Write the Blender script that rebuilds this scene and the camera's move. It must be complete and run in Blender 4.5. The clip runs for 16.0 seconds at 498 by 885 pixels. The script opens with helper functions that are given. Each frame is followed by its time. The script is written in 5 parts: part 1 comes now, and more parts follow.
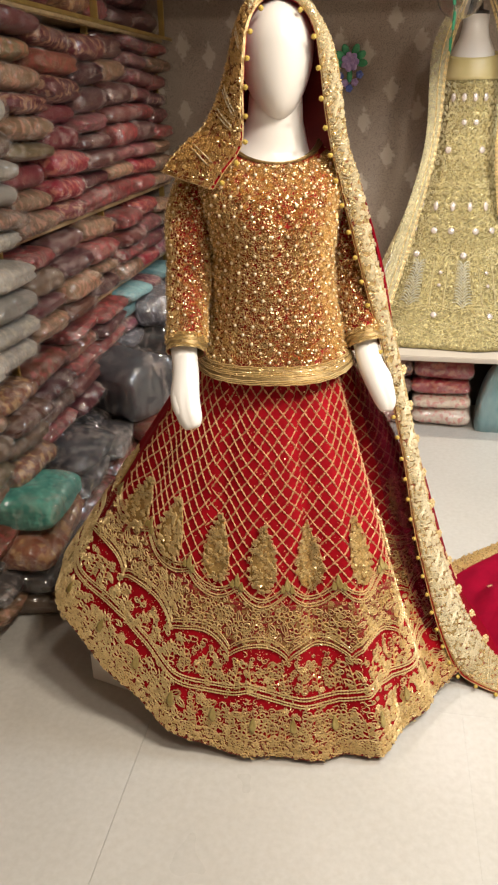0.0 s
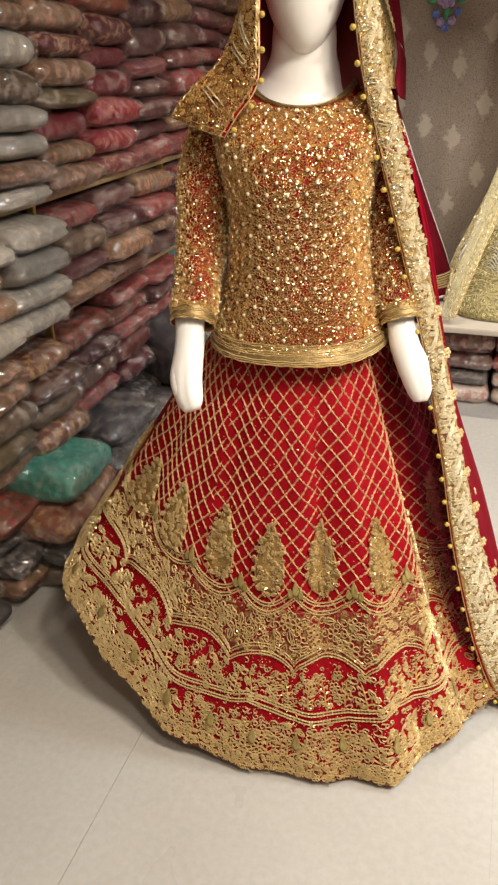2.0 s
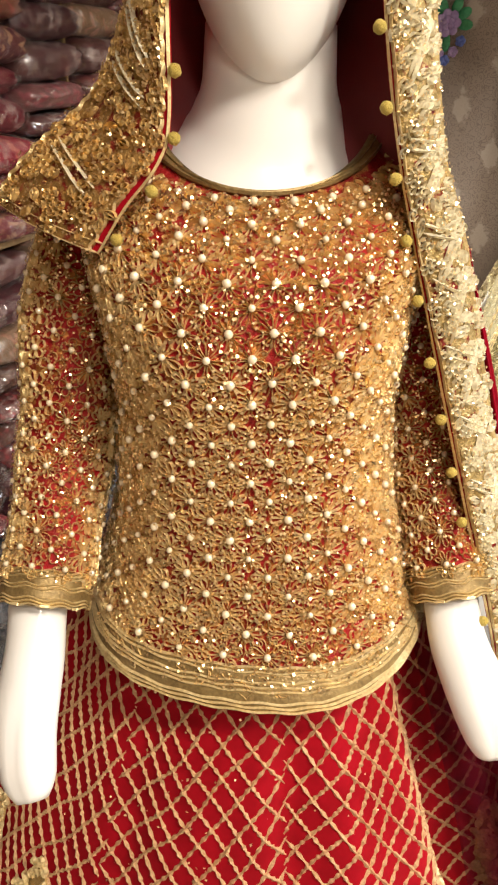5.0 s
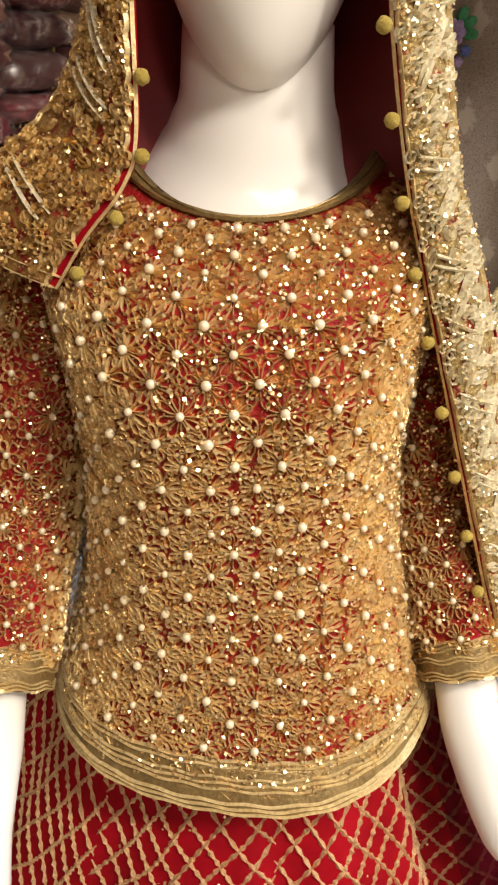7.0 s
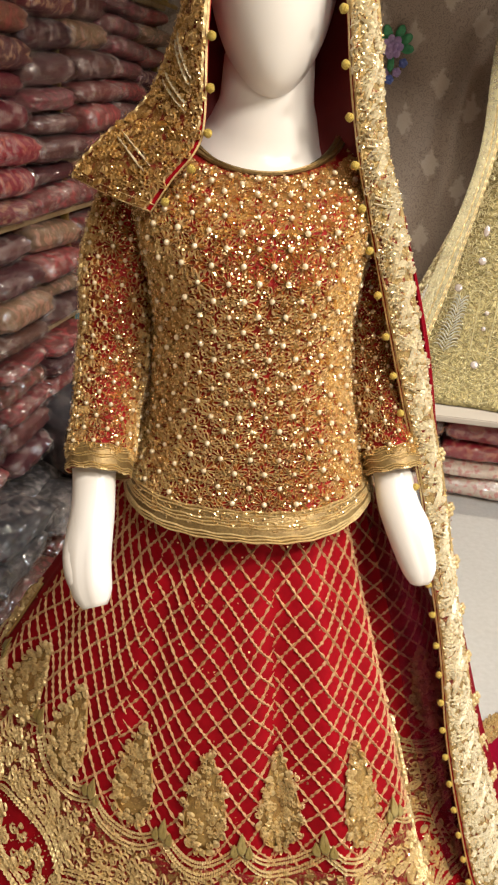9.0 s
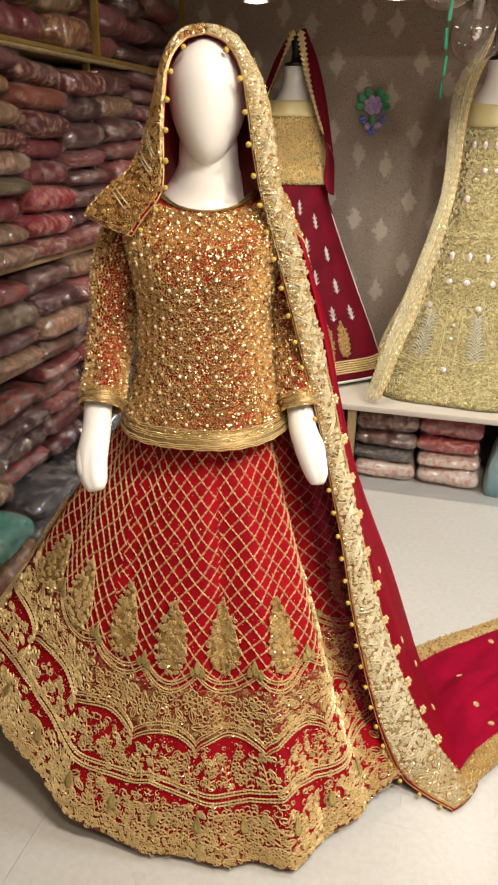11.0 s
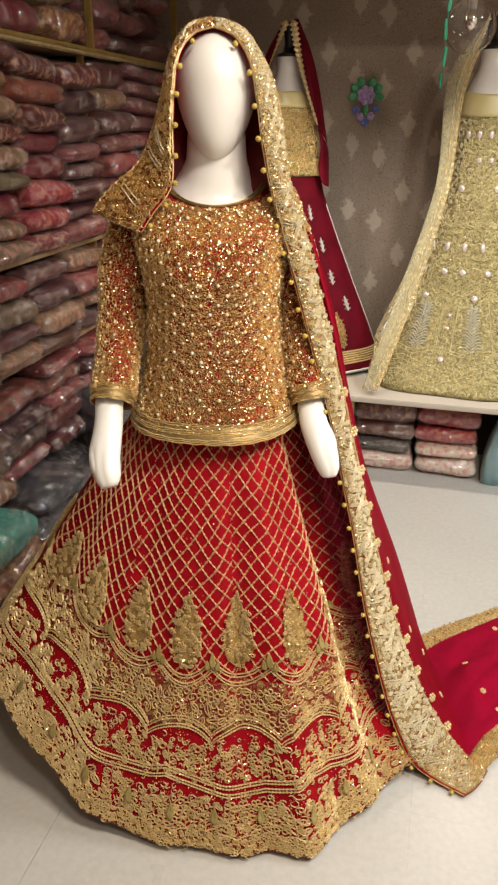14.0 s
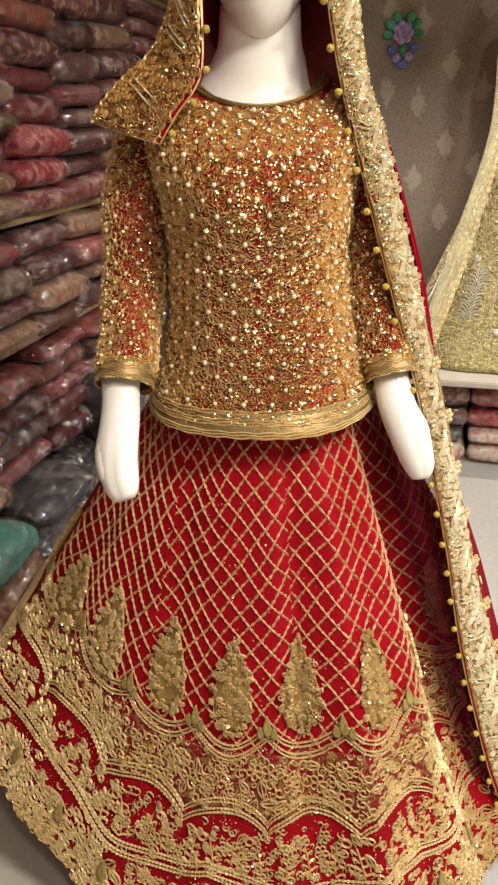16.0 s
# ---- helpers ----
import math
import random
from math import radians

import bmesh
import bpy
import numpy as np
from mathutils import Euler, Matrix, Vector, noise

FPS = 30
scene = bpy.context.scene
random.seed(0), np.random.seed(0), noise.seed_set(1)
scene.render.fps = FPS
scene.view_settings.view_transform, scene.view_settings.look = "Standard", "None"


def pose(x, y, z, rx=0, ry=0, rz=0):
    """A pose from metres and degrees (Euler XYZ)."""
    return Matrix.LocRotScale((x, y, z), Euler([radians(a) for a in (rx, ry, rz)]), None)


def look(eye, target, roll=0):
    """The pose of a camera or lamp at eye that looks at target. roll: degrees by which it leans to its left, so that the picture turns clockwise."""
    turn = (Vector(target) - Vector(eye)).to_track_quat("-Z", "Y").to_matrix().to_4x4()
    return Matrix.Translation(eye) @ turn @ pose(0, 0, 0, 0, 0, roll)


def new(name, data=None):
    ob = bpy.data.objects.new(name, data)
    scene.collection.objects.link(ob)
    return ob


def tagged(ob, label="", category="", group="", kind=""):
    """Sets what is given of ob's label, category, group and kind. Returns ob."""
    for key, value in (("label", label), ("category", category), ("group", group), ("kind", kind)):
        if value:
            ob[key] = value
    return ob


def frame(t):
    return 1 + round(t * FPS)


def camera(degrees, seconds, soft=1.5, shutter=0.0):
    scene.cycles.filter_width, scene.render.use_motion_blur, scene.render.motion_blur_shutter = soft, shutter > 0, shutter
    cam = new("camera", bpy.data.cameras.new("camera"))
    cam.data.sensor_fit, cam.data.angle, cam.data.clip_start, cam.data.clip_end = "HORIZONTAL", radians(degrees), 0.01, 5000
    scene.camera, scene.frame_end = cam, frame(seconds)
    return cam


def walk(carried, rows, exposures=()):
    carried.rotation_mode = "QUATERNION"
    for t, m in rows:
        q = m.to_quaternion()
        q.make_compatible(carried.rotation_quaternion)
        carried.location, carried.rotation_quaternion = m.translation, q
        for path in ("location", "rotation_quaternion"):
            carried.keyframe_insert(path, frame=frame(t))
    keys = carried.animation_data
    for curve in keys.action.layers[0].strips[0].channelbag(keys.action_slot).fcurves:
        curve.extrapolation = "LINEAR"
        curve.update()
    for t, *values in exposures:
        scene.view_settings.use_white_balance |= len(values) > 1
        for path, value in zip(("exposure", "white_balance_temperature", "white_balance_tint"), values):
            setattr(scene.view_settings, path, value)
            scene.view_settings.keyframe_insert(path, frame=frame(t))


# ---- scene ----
cam = camera(37.5, 16.0, soft=2.2)
PATH = [
    (0, (0.122, -1.703, 1.467), (-0.19, 0.079, 0.615), -0.7),
    (0.5, (0.111, -1.714, 1.47), (-0.117, 0.067, 0.589), 1.1),
    (1, (0.179, -1.642, 1.472), (-0.113, 0.129, 0.59), 0.2),
    (1.5, (0.251, -1.553, 1.47), (-0.158, 0.18, 0.56), 0.2),
    (2, (0.266, -1.475, 1.432), (-0.3, 0.195, 0.489), -1.4),
    (2.5, (0.213, -1.342, 1.439), (-0.233, 0.375, 0.514), 0.3),
    (3, (0.102, -1.207, 1.453), (-0.259, 0.536, 0.542), 1.0),
    (3.5, (0.058, -1.114, 1.445), (-0.349, 0.621, 0.538), 0.2),
    (4, (0.062, -0.943, 1.447), (-0.45, 0.788, 0.585), -0.6),
    (4.5, (0.084, -0.807, 1.433), (-0.473, 0.906, 0.563), -0.2),
    (5, (0.069, -0.698, 1.425), (-0.409, 1.032, 0.542), 0.7),
    (5.2, (0.026, -0.65, 1.422), (-0.383, 1.121, 0.588), 0.7),
    (7.3, (0.095, -0.643, 1.424), (-0.451, 1.075, 0.557), 0.6),
    (7.5, (0.125, -0.678, 1.415), (-0.491, 1.014, 0.544), -0.1),
    (8, (0.138, -0.798, 1.444), (-0.386, 0.937, 0.598), 1.2),
    (8.5, (0.086, -0.937, 1.434), (-0.306, 0.825, 0.573), 2.2),
    (9, (0.084, -1.01, 1.429), (-0.261, 0.762, 0.569), 2.7),
    (9.5, (0.183, -1.121, 1.457), (-0.195, 0.663, 0.637), 2.3),
    (10, (0.303, -1.265, 1.459), (-0.17, 0.501, 0.648), 1.6),
    (10.2, (0.328, -1.317, 1.463), (-0.152, 0.451, 0.66), 1.6),
    (12.3, (0.425, -1.66, 1.508), (-0.011, 0.151, 0.779), 0.1),
    (12.5, (0.455, -1.666, 1.506), (-0.021, 0.134, 0.776), -0.4),
    (13, (0.5, -1.668, 1.492), (-0.05, 0.1, 0.735), -0.9),
    (13.5, (0.447, -1.609, 1.489), (-0.072, 0.155, 0.701), -0.1),
    (14, (0.335, -1.499, 1.488), (-0.106, 0.282, 0.691), 0.6),
    (14.5, (0.275, -1.439, 1.484), (-0.09, 0.359, 0.689), 1.4),
    (15, (0.225, -1.405, 1.469), (-0.117, 0.395, 0.667), 1.3),
    (15.5, (0.175, -1.31, 1.446), (-0.198, 0.47, 0.615), 0.7),
    (16, (0.169, -1.161, 1.333), (-0.296, 0.602, 0.51), -1.1),
]
GAPS = [
    (6.25, (0.03, -0.55, 1.42), (-0.42, 1.19, 0.57), 0.7),
    (11.25, (0.39, -1.53, 1.487), (-0.08, 0.26, 0.72), 0.8),
]
walk(cam, [(t, look(eye, target, roll)) for t, eye, target, roll in sorted(PATH + GAPS)],
     [(0, 0.10), (1.0, 0.14), (1.5, 0.18), (2.0, 0.02), (3.0, -0.06), (3.5, 0.02), (4.5, 0.10), (5.0, 0.18), (7.5, -0.13), (8.5, -0.14), (9.0, -0.03), (9.5, 0.06), (10.2, 0.06),
      (12.5, -0.12), (14.0, -0.12), (15.0, -0.11), (16, -0.05)])


# ---- world and lamps ----
world = bpy.data.worlds.new("world")
scene.world = world
world.use_nodes = True
world.node_tree.nodes["Background"].inputs[0].default_value = (0.9, 0.85, 0.8, 1)
world.node_tree.nodes["Background"].inputs[1].default_value = 0.03
scene.view_settings.exposure = 0.0
WARM, COOL = (1.0, 0.90, 0.77), (0.74, 0.87, 1.0)


def lamp(name, at, watts, size, colour, target=None):
    data = bpy.data.lights.new(name, "AREA")
    data.shape, data.size, data.energy, data.color = "DISK", size, watts, colour
    ob = new(name, data)
    ob.matrix_world = look(at, target or (at[0], at[1] + 0.001, at[2] - 1))
    return ob


for x, y, watts in ((0.76, -0.85, 27), (0.74, -1.65, 18), (1.6, -0.9, 51)):
    lamp("ceiling_lamp_light", (x, y, 2.64), watts, 0.30, WARM)
# added fill with no visible source, cools and brightens the right-hand floor
lamp("cool_fill_light", (1.7, 0.45, 2.6), 42, 0.5, COOL)
# ---- materials ----
def material(name, colour, rough=0.5, metal=0.0, coat=0.0):
    m = bpy.data.materials.new(name)
    m.use_nodes = True
    b = m.node_tree.nodes["Principled BSDF"]
    b.inputs["Base Color"].default_value = (*colour, 1)
    b.inputs["Roughness"].default_value = rough
    b.inputs["Metallic"].default_value = metal
    b.inputs["Coat Weight"].default_value = coat
    b.inputs["Coat Roughness"].default_value = 0.10
    return m


def noise_node(t, scale, detail=3.0, rough=0.55, coords="Object", stretch=(1, 1, 1)):
    tc = t.nodes.new("ShaderNodeNewGeometry" if coords == "Position" else "ShaderNodeTexCoord")
    mp = t.nodes.new("ShaderNodeMapping")
    mp.inputs["Scale"].default_value = stretch
    n = t.nodes.new("ShaderNodeTexNoise")
    n.inputs["Scale"].default_value, n.inputs["Detail"].default_value, n.inputs["Roughness"].default_value = scale, detail, rough
    t.links.new(tc.outputs[coords], mp.inputs[0])
    t.links.new(mp.outputs[0], n.inputs["Vector"])
    return n


def ramp(t, source, stops, constant=False):
    r = t.nodes.new("ShaderNodeValToRGB")
    if constant:
        r.color_ramp.interpolation = "CONSTANT"
    e = r.color_ramp.elements
    while len(e) < len(stops):
        e.new(0.5)
    for el, (at, c) in zip(e, stops):
        el.position, el.color = at, (*c, 1)
    t.links.new(source, r.inputs[0])
    return r.outputs[0]


def mix(t, fac, a, b, blend="MIX"):
    n = t.nodes.new("ShaderNodeMix")
    n.data_type, n.blend_type = "RGBA", blend
    for slot, v in ((0, fac), (6, a), (7, b)):
        if isinstance(v, (int, float)):
            n.inputs[slot].default_value = v
        elif isinstance(v, tuple):
            n.inputs[slot].default_value = (*v, 1)
        else:
            t.links.new(v, n.inputs[slot])
    return n.outputs[2]


def calc(t, op, a, b=0.0, c=0.0):
    n = t.nodes.new("ShaderNodeMath")
    n.operation = op
    for slot, v in enumerate((a, b, c)):
        if isinstance(v, (int, float)):
            n.inputs[slot].default_value = v
        else:
            t.links.new(v, n.inputs[slot])
    return n.outputs[0]


def bump(m, height, strength=0.3, distance=0.002):
    t = m.node_tree
    n = t.nodes.new("ShaderNodeBump")
    n.inputs["Strength"].default_value, n.inputs["Distance"].default_value = strength, distance
    t.links.new(height, n.inputs["Height"])
    t.links.new(n.outputs[0], t.nodes["Principled BSDF"].inputs["Normal"])


def mottled(name, c1, c2, scale, rough=0.5, metal=0.0, coat=0.0, grain=0.0, grain_scale=400, distance=0.001, fine=None):
    """A surface of two tones in soft patches, with a fine grain."""
    m = material(name, c1, rough, metal, coat)
    t = m.node_tree
    n = noise_node(t, scale)
    out = ramp(t, n.outputs[0], [(0.35, c1), (0.65, c2)])
    if fine:
        f = noise_node(t, fine, 2)
        out = mix(t, 0.35, out, ramp(t, f.outputs[0], [(0.3, tuple(0.45 * v for v in c1)), (0.7, tuple(min(1, 1.35 * v) for v in c2))]))
    t.links.new(out, t.nodes["Principled BSDF"].inputs["Base Color"])
    if grain:
        bump(m, noise_node(t, grain_scale, 2).outputs[0], grain, distance)
    return m


RED_SILK = mottled("red_silk", (0.25, 0.001, 0.006), (0.34, 0.002, 0.010), 30, 0.75, 0, 0, 0.25, 900, 0.0006)
RED_SILK.node_tree.nodes["Principled BSDF"].inputs["Specular IOR Level"].default_value = 0.12
GOLD = mottled("gold_thread", (0.64, 0.39, 0.13), (0.84, 0.57, 0.24), 60, 0.34, 0.5, 0, 0.5, 900, 0.0008, 300)
COPPER = mottled("copper_gold_thread", (0.80, 0.47, 0.18), (0.97, 0.71, 0.35), 70, 0.26, 0.5, 0, 0.5, 900, 0.0008, 300)
PALE_GOLD = mottled("pale_gold_thread", (0.68, 0.48, 0.22), (0.87, 0.67, 0.36), 60, 0.32, 0.45, 0, 0.5, 900, 0.0008, 300)
GOLD_CLOTH = mottled("gold_cloth", (0.30, 0.16, 0.05), (0.48, 0.33, 0.12), 40, 0.42, 0.5, 0, 0.7, 420, 0.002, 260)
OLIVE_SATIN = mottled("olive_satin_stitch", (0.36, 0.27, 0.08), (0.48, 0.37, 0.14), 50, 0.35, 0.4, 0, 0.6, 700, 0.001)
LATTICE = mottled("lattice_thread", (0.68, 0.37, 0.17), (0.92, 0.58, 0.31), 220, 0.42, 0.35, 0, 1.0, 700, 0.003, 420)
PEARL = material("pearl", (0.86, 0.72, 0.50), 0.22, 0.15, 0.5)
SEQUIN = material("sequin", (0.93, 0.70, 0.38), 0.32, 1.0)
STROKE = mottled("cream_gold_thread", (0.80, 0.68, 0.44), (0.94, 0.85, 0.63), 60, 0.34, 0.35, 0, 0.5, 900, 0.0008, 300)
# red silk darkened, so the shade inside the hood sits in its colour
HOOD = mottled("shaded_red_silk", (0.13, 0.006, 0.008), (0.18, 0.010, 0.010), 14, 0.7, 0, 0, 0.2, 600)
POMPOM = mottled("pompom_thread", (0.62, 0.43, 0.06), (0.78, 0.58, 0.14), 300, 0.7, 0, 0, 0.8, 700, 0.002)
WHITE_GLOSS = material("mannequin_gloss", (0.85, 0.825, 0.79), 0.30, 0.0, 0.12)


def net(name, colour, clear):
    """A thin see-through cloth."""
    m = mottled(name, colour, tuple(1.25 * v for v in colour), 12, 0.55)
    t = m.node_tree
    b, out = t.nodes["Principled BSDF"], t.nodes["Material Output"]
    tr, mx = t.nodes.new("ShaderNodeBsdfTransparent"), t.nodes.new("ShaderNodeMixShader")
    b.inputs["Roughness"].default_value, b.inputs["Specular IOR Level"].default_value = 0.9, 0.08
    weave = noise_node(t, 60, 2)
    fac = ramp(t, weave.outputs[0], [(0.3, (clear * 0.85,) * 3), (0.7, (min(1, clear * 1.12),) * 3)])
    t.links.new(fac, mx.inputs[0])
    t.links.new(b.outputs[0], mx.inputs[1])
    t.links.new(tr.outputs[0], mx.inputs[2])
    t.links.new(mx.outputs[0], out.inputs[0])
    return m


RED_NET = net("red_net", (0.26, 0.0015, 0.020), 0.20)
DENSE_NET = net("dense_red_net", (0.21, 0.0012, 0.010), 0.10)

# darker copy of the red net, with the recess's shade in its colour
SHADE_NET = net("shaded_red_net", (0.09, 0.004, 0.012), 0.72)


def embroidered(name, ground, g2, thread, t2, cover):
    """Cloth crowded with metal thread: the ground shows in the gaps."""
    m = material(name, thread, 0.4)
    t = m.node_tree
    b = t.nodes["Principled BSDF"]
    n = noise_node(t, 95, 3, 0.6)
    gap = ramp(t, n.outputs[0], [(cover - 0.05, (0, 0, 0)), (cover + 0.05, (1, 1, 1))])
    gold = ramp(t, noise_node(t, 330, 2).outputs[0], [(0.3, thread), (0.7, t2)])
    red = ramp(t, noise_node(t, 40, 2).outputs[0], [(0.3, ground), (0.7, g2)])
    t.links.new(mix(t, gap, red, gold), b.inputs["Base Color"])
    t.links.new(calc(t, "MULTIPLY", gap, 0.7), b.inputs["Metallic"])
    b.inputs["Roughness"].default_value, b.inputs["Specular IOR Level"].default_value = 0.5, 0.2
    bump(m, noise_node(t, 260, 3).outputs[0], 0.9, 0.003)
    return m


BORDER = embroidered("embroidered_border", (0.24, 0.002, 0.010), (0.17, 0.012, 0.010), (0.26, 0.15, 0.05), (0.42, 0.28, 0.11), 0.54)
FLAP_GROUND = embroidered("flap_ground", (0.22, 0.010, 0.010), (0.18, 0.03, 0.012), (0.34, 0.19, 0.06), (0.50, 0.31, 0.11), 0.45)
VEIL_GROUND = embroidered("veil_ground", (0.20, 0.002, 0.008), (0.16, 0.010, 0.008), (0.36, 0.25, 0.09), (0.52, 0.39, 0.18), 0.42)
BLOUSE_CLOTH = embroidered("blouse_cloth", (0.30, 0.004, 0.008), (0.20, 0.012, 0.008), (0.30, 0.10, 0.03), (0.52, 0.24, 0.07), 0.57)
CREAM_WORK = embroidered("cream_embroidery", (0.17, 0.135, 0.05), (0.23, 0.185, 0.075), (0.38, 0.31, 0.13), (0.55, 0.47, 0.24), 0.50)
CREAM_NET = net("cream_net", (0.56, 0.50, 0.30), 0.62)


def plastic_material():
    """Clear crinkled wrapping: mostly clear, with a glossy skin and milky creases."""
    m = bpy.data.materials.new("clear_wrap")
    m.use_nodes = True
    t = m.node_tree
    t.nodes.remove(t.nodes["Principled BSDF"])
    out = t.nodes["Material Output"]
    tr, gl, df, mx, mx2 = (t.nodes.new(k) for k in ("ShaderNodeBsdfTransparent", "ShaderNodeBsdfGlossy", "ShaderNodeBsdfDiffuse", "ShaderNodeMixShader", "ShaderNodeMixShader"))
    gl.inputs["Roughness"].default_value = 0.17
    df.inputs["Color"].default_value = (0.80, 0.66, 0.58, 1)
    info = t.nodes.new("ShaderNodeObjectInfo")
    flat = (0.30, 0.28, 0.075)

    def crumple(scale, detail, rough):
        n = noise_node(t, scale, detail, rough, stretch=flat)
        n.noise_dimensions = "4D"
        t.links.new(calc(t, "MULTIPLY", info.outputs["Random"], 40.0), n.inputs["W"])
        return n.outputs[0]

    b = t.nodes.new("ShaderNodeBump")
    b.inputs["Strength"].default_value, b.inputs["Distance"].default_value = 1.0, 0.075
    t.links.new(crumple(13, 2, 0.45), b.inputs["Height"])
    t.links.new(b.outputs[0], gl.inputs["Normal"])
    mx.inputs[0].default_value = 0.105
    crease = calc(t, "ABSOLUTE", calc(t, "SUBTRACT", crumple(14, 3, 0.6), 0.5))
    patch = ramp(t, crumple(9, 2, 0.5), [(0.44, (0.08,) * 3), (0.62, (1.0,) * 3)])
    haze = calc(t, "ADD", calc(t, "MULTIPLY", ramp(t, crease, [(0.0, (0.24,) * 3), (0.05, (0.0,) * 3)]), patch), calc(t, "MULTIPLY", patch, 0.012))
    t.links.new(haze, mx2.inputs[0])
    t.links.new(tr.outputs[0], mx2.inputs[1])
    t.links.new(df.outputs[0], mx2.inputs[2])
    t.links.new(mx2.outputs[0], mx.inputs[1])
    t.links.new(gl.outputs[0], mx.inputs[2])
    t.links.new(mx.outputs[0], out.inputs[0])
    return m


PLASTIC = plastic_material()


def folded_cloth(name, c1, c2, accent, tone_low=0.19):
    """Folded printed cloth: folds across, and small motifs in a second colour."""
    m = material(name, c1, 0.6, 0.0, 0.35)
    t = m.node_tree
    tc = t.nodes.new("ShaderNodeTexCoord")
    info = t.nodes.new("ShaderNodeObjectInfo")
    shift = t.nodes.new("ShaderNodeVectorMath")
    shift.operation = "ADD"
    t.links.new(tc.outputs["Object"], shift.inputs[0])
    comb = t.nodes.new("ShaderNodeCombineXYZ")
    for k in range(3):
        t.links.new(calc(t, "MULTIPLY", info.outputs["Random"], 7.0 + k), comb.inputs[k])
    t.links.new(comb.outputs[0], shift.inputs[1])
    n = t.nodes.new("ShaderNodeTexNoise")
    n.inputs["Scale"].default_value = 4
    t.links.new(shift.outputs[0], n.inputs["Vector"])
    tone = t.nodes.new("ShaderNodeHueSaturation")
    # value taken down: the dimness along the shelves is put into the cloth
    t.links.new(calc(t, "ADD", calc(t, "MULTIPLY", info.outputs["Random"], 0.28), tone_low - 0.075), tone.inputs["Value"])
    t.links.new(ramp(t, n.outputs[0], [(0.38, c1), (0.62, c2)]), tone.inputs["Color"])
    flat = t.nodes.new("ShaderNodeVectorMath")
    flat.operation = "MULTIPLY"
    flat.inputs[1].default_value = (0.32, 0.29, 0.075)
    t.links.new(shift.outputs[0], flat.inputs[0])
    v = t.nodes.new("ShaderNodeTexNoise")
    v.inputs["Scale"].default_value, v.inputs["Detail"].default_value = 42, 3
    t.links.new(flat.outputs[0], v.inputs["Vector"])
    spot = ramp(t, v.outputs[0], [(0.50, (0, 0, 0)), (0.60, (1, 1, 1))])
    has = calc(t, "GREATER_THAN", info.outputs["Random"], 0.35)
    col = mix(t, calc(t, "MULTIPLY", calc(t, "MULTIPLY", spot, has), 0.5), tone.outputs[0], accent)
    t.links.new(col, t.nodes["Principled BSDF"].inputs["Base Color"])
    bump(m, noise_node(t, 10, 2, 0.5, stretch=(0.3, 0.14, 0.3)).outputs[0], 0.4, 0.025)
    cb = t.nodes.new("ShaderNodeBump")
    cb.inputs["Strength"].default_value, cb.inputs["Distance"].default_value = 1.0, 0.035
    t.links.new(noise_node(t, 8, 4, 0.6, stretch=(1, 1, 0.4)).outputs[0], cb.inputs["Height"])
    t.links.new(cb.outputs[0], t.nodes["Principled BSDF"].inputs["Coat Normal"])
    return m


CLOTHS = {
    "maroon": folded_cloth("maroon_cloth", (0.34, 0.025, 0.05), (0.44, 0.06, 0.075), (0.52, 0.30, 0.16)),
    "mauve": folded_cloth("mauve_cloth", (0.40, 0.115, 0.115), (0.48, 0.17, 0.155), (0.34, 0.06, 0.08)),
    "rose": folded_cloth("rose_cloth", (0.48, 0.075, 0.07), (0.56, 0.13, 0.105), (0.42, 0.04, 0.05)),
    "brown": folded_cloth("brown_cloth", (0.40, 0.10, 0.045), (0.48, 0.16, 0.075), (0.36, 0.05, 0.05)),
    "beige": folded_cloth("beige_cloth", (0.55, 0.30, 0.15), (0.62, 0.37, 0.20), (0.5, 0.22, 0.15)),
    "red": folded_cloth("red_cloth", (0.52, 0.012, 0.045), (0.60, 0.035, 0.07), (0.58, 0.22, 0.14), 0.28),
    "pink": folded_cloth("pink_cloth", (0.55, 0.12, 0.20), (0.62, 0.30, 0.33), (0.65, 0.45, 0.36)),
    "cream": folded_cloth("cream_cloth", (0.58, 0.52, 0.43), (0.66, 0.60, 0.52), (0.55, 0.46, 0.34), 0.40),
    # grey kept extra dark, with the shade at the shelf foot in its colour
    "grey": folded_cloth("grey_cloth", (0.15, 0.13, 0.12), (0.22, 0.19, 0.18), (0.26, 0.22, 0.21)),
    "teal": folded_cloth("teal_cloth", (0.04, 0.27, 0.21), (0.08, 0.36, 0.28), (0.10, 0.38, 0.29), 0.50),
    "orange": folded_cloth("orange_cloth", (0.52, 0.12, 0.05), (0.56, 0.25, 0.12), (0.55, 0.34, 0.14)),
    "gold": folded_cloth("ochre_cloth", (0.50, 0.33, 0.13), (0.58, 0.42, 0.20), (0.45, 0.14, 0.08)),
    "bluegrey": folded_cloth("blue_grey_cloth", (0.16, 0.36, 0.40), (0.26, 0.46, 0.48), (0.34, 0.46, 0.46), 0.7),
    "lilac": folded_cloth("lilac_cloth", (0.26, 0.25, 0.29), (0.34, 0.33, 0.37), (0.38, 0.37, 0.42)),
    "printed": folded_cloth("printed_cloth", (0.70, 0.56, 0.46), (0.76, 0.66, 0.54), (0.55, 0.02, 0.05), 0.78),
}


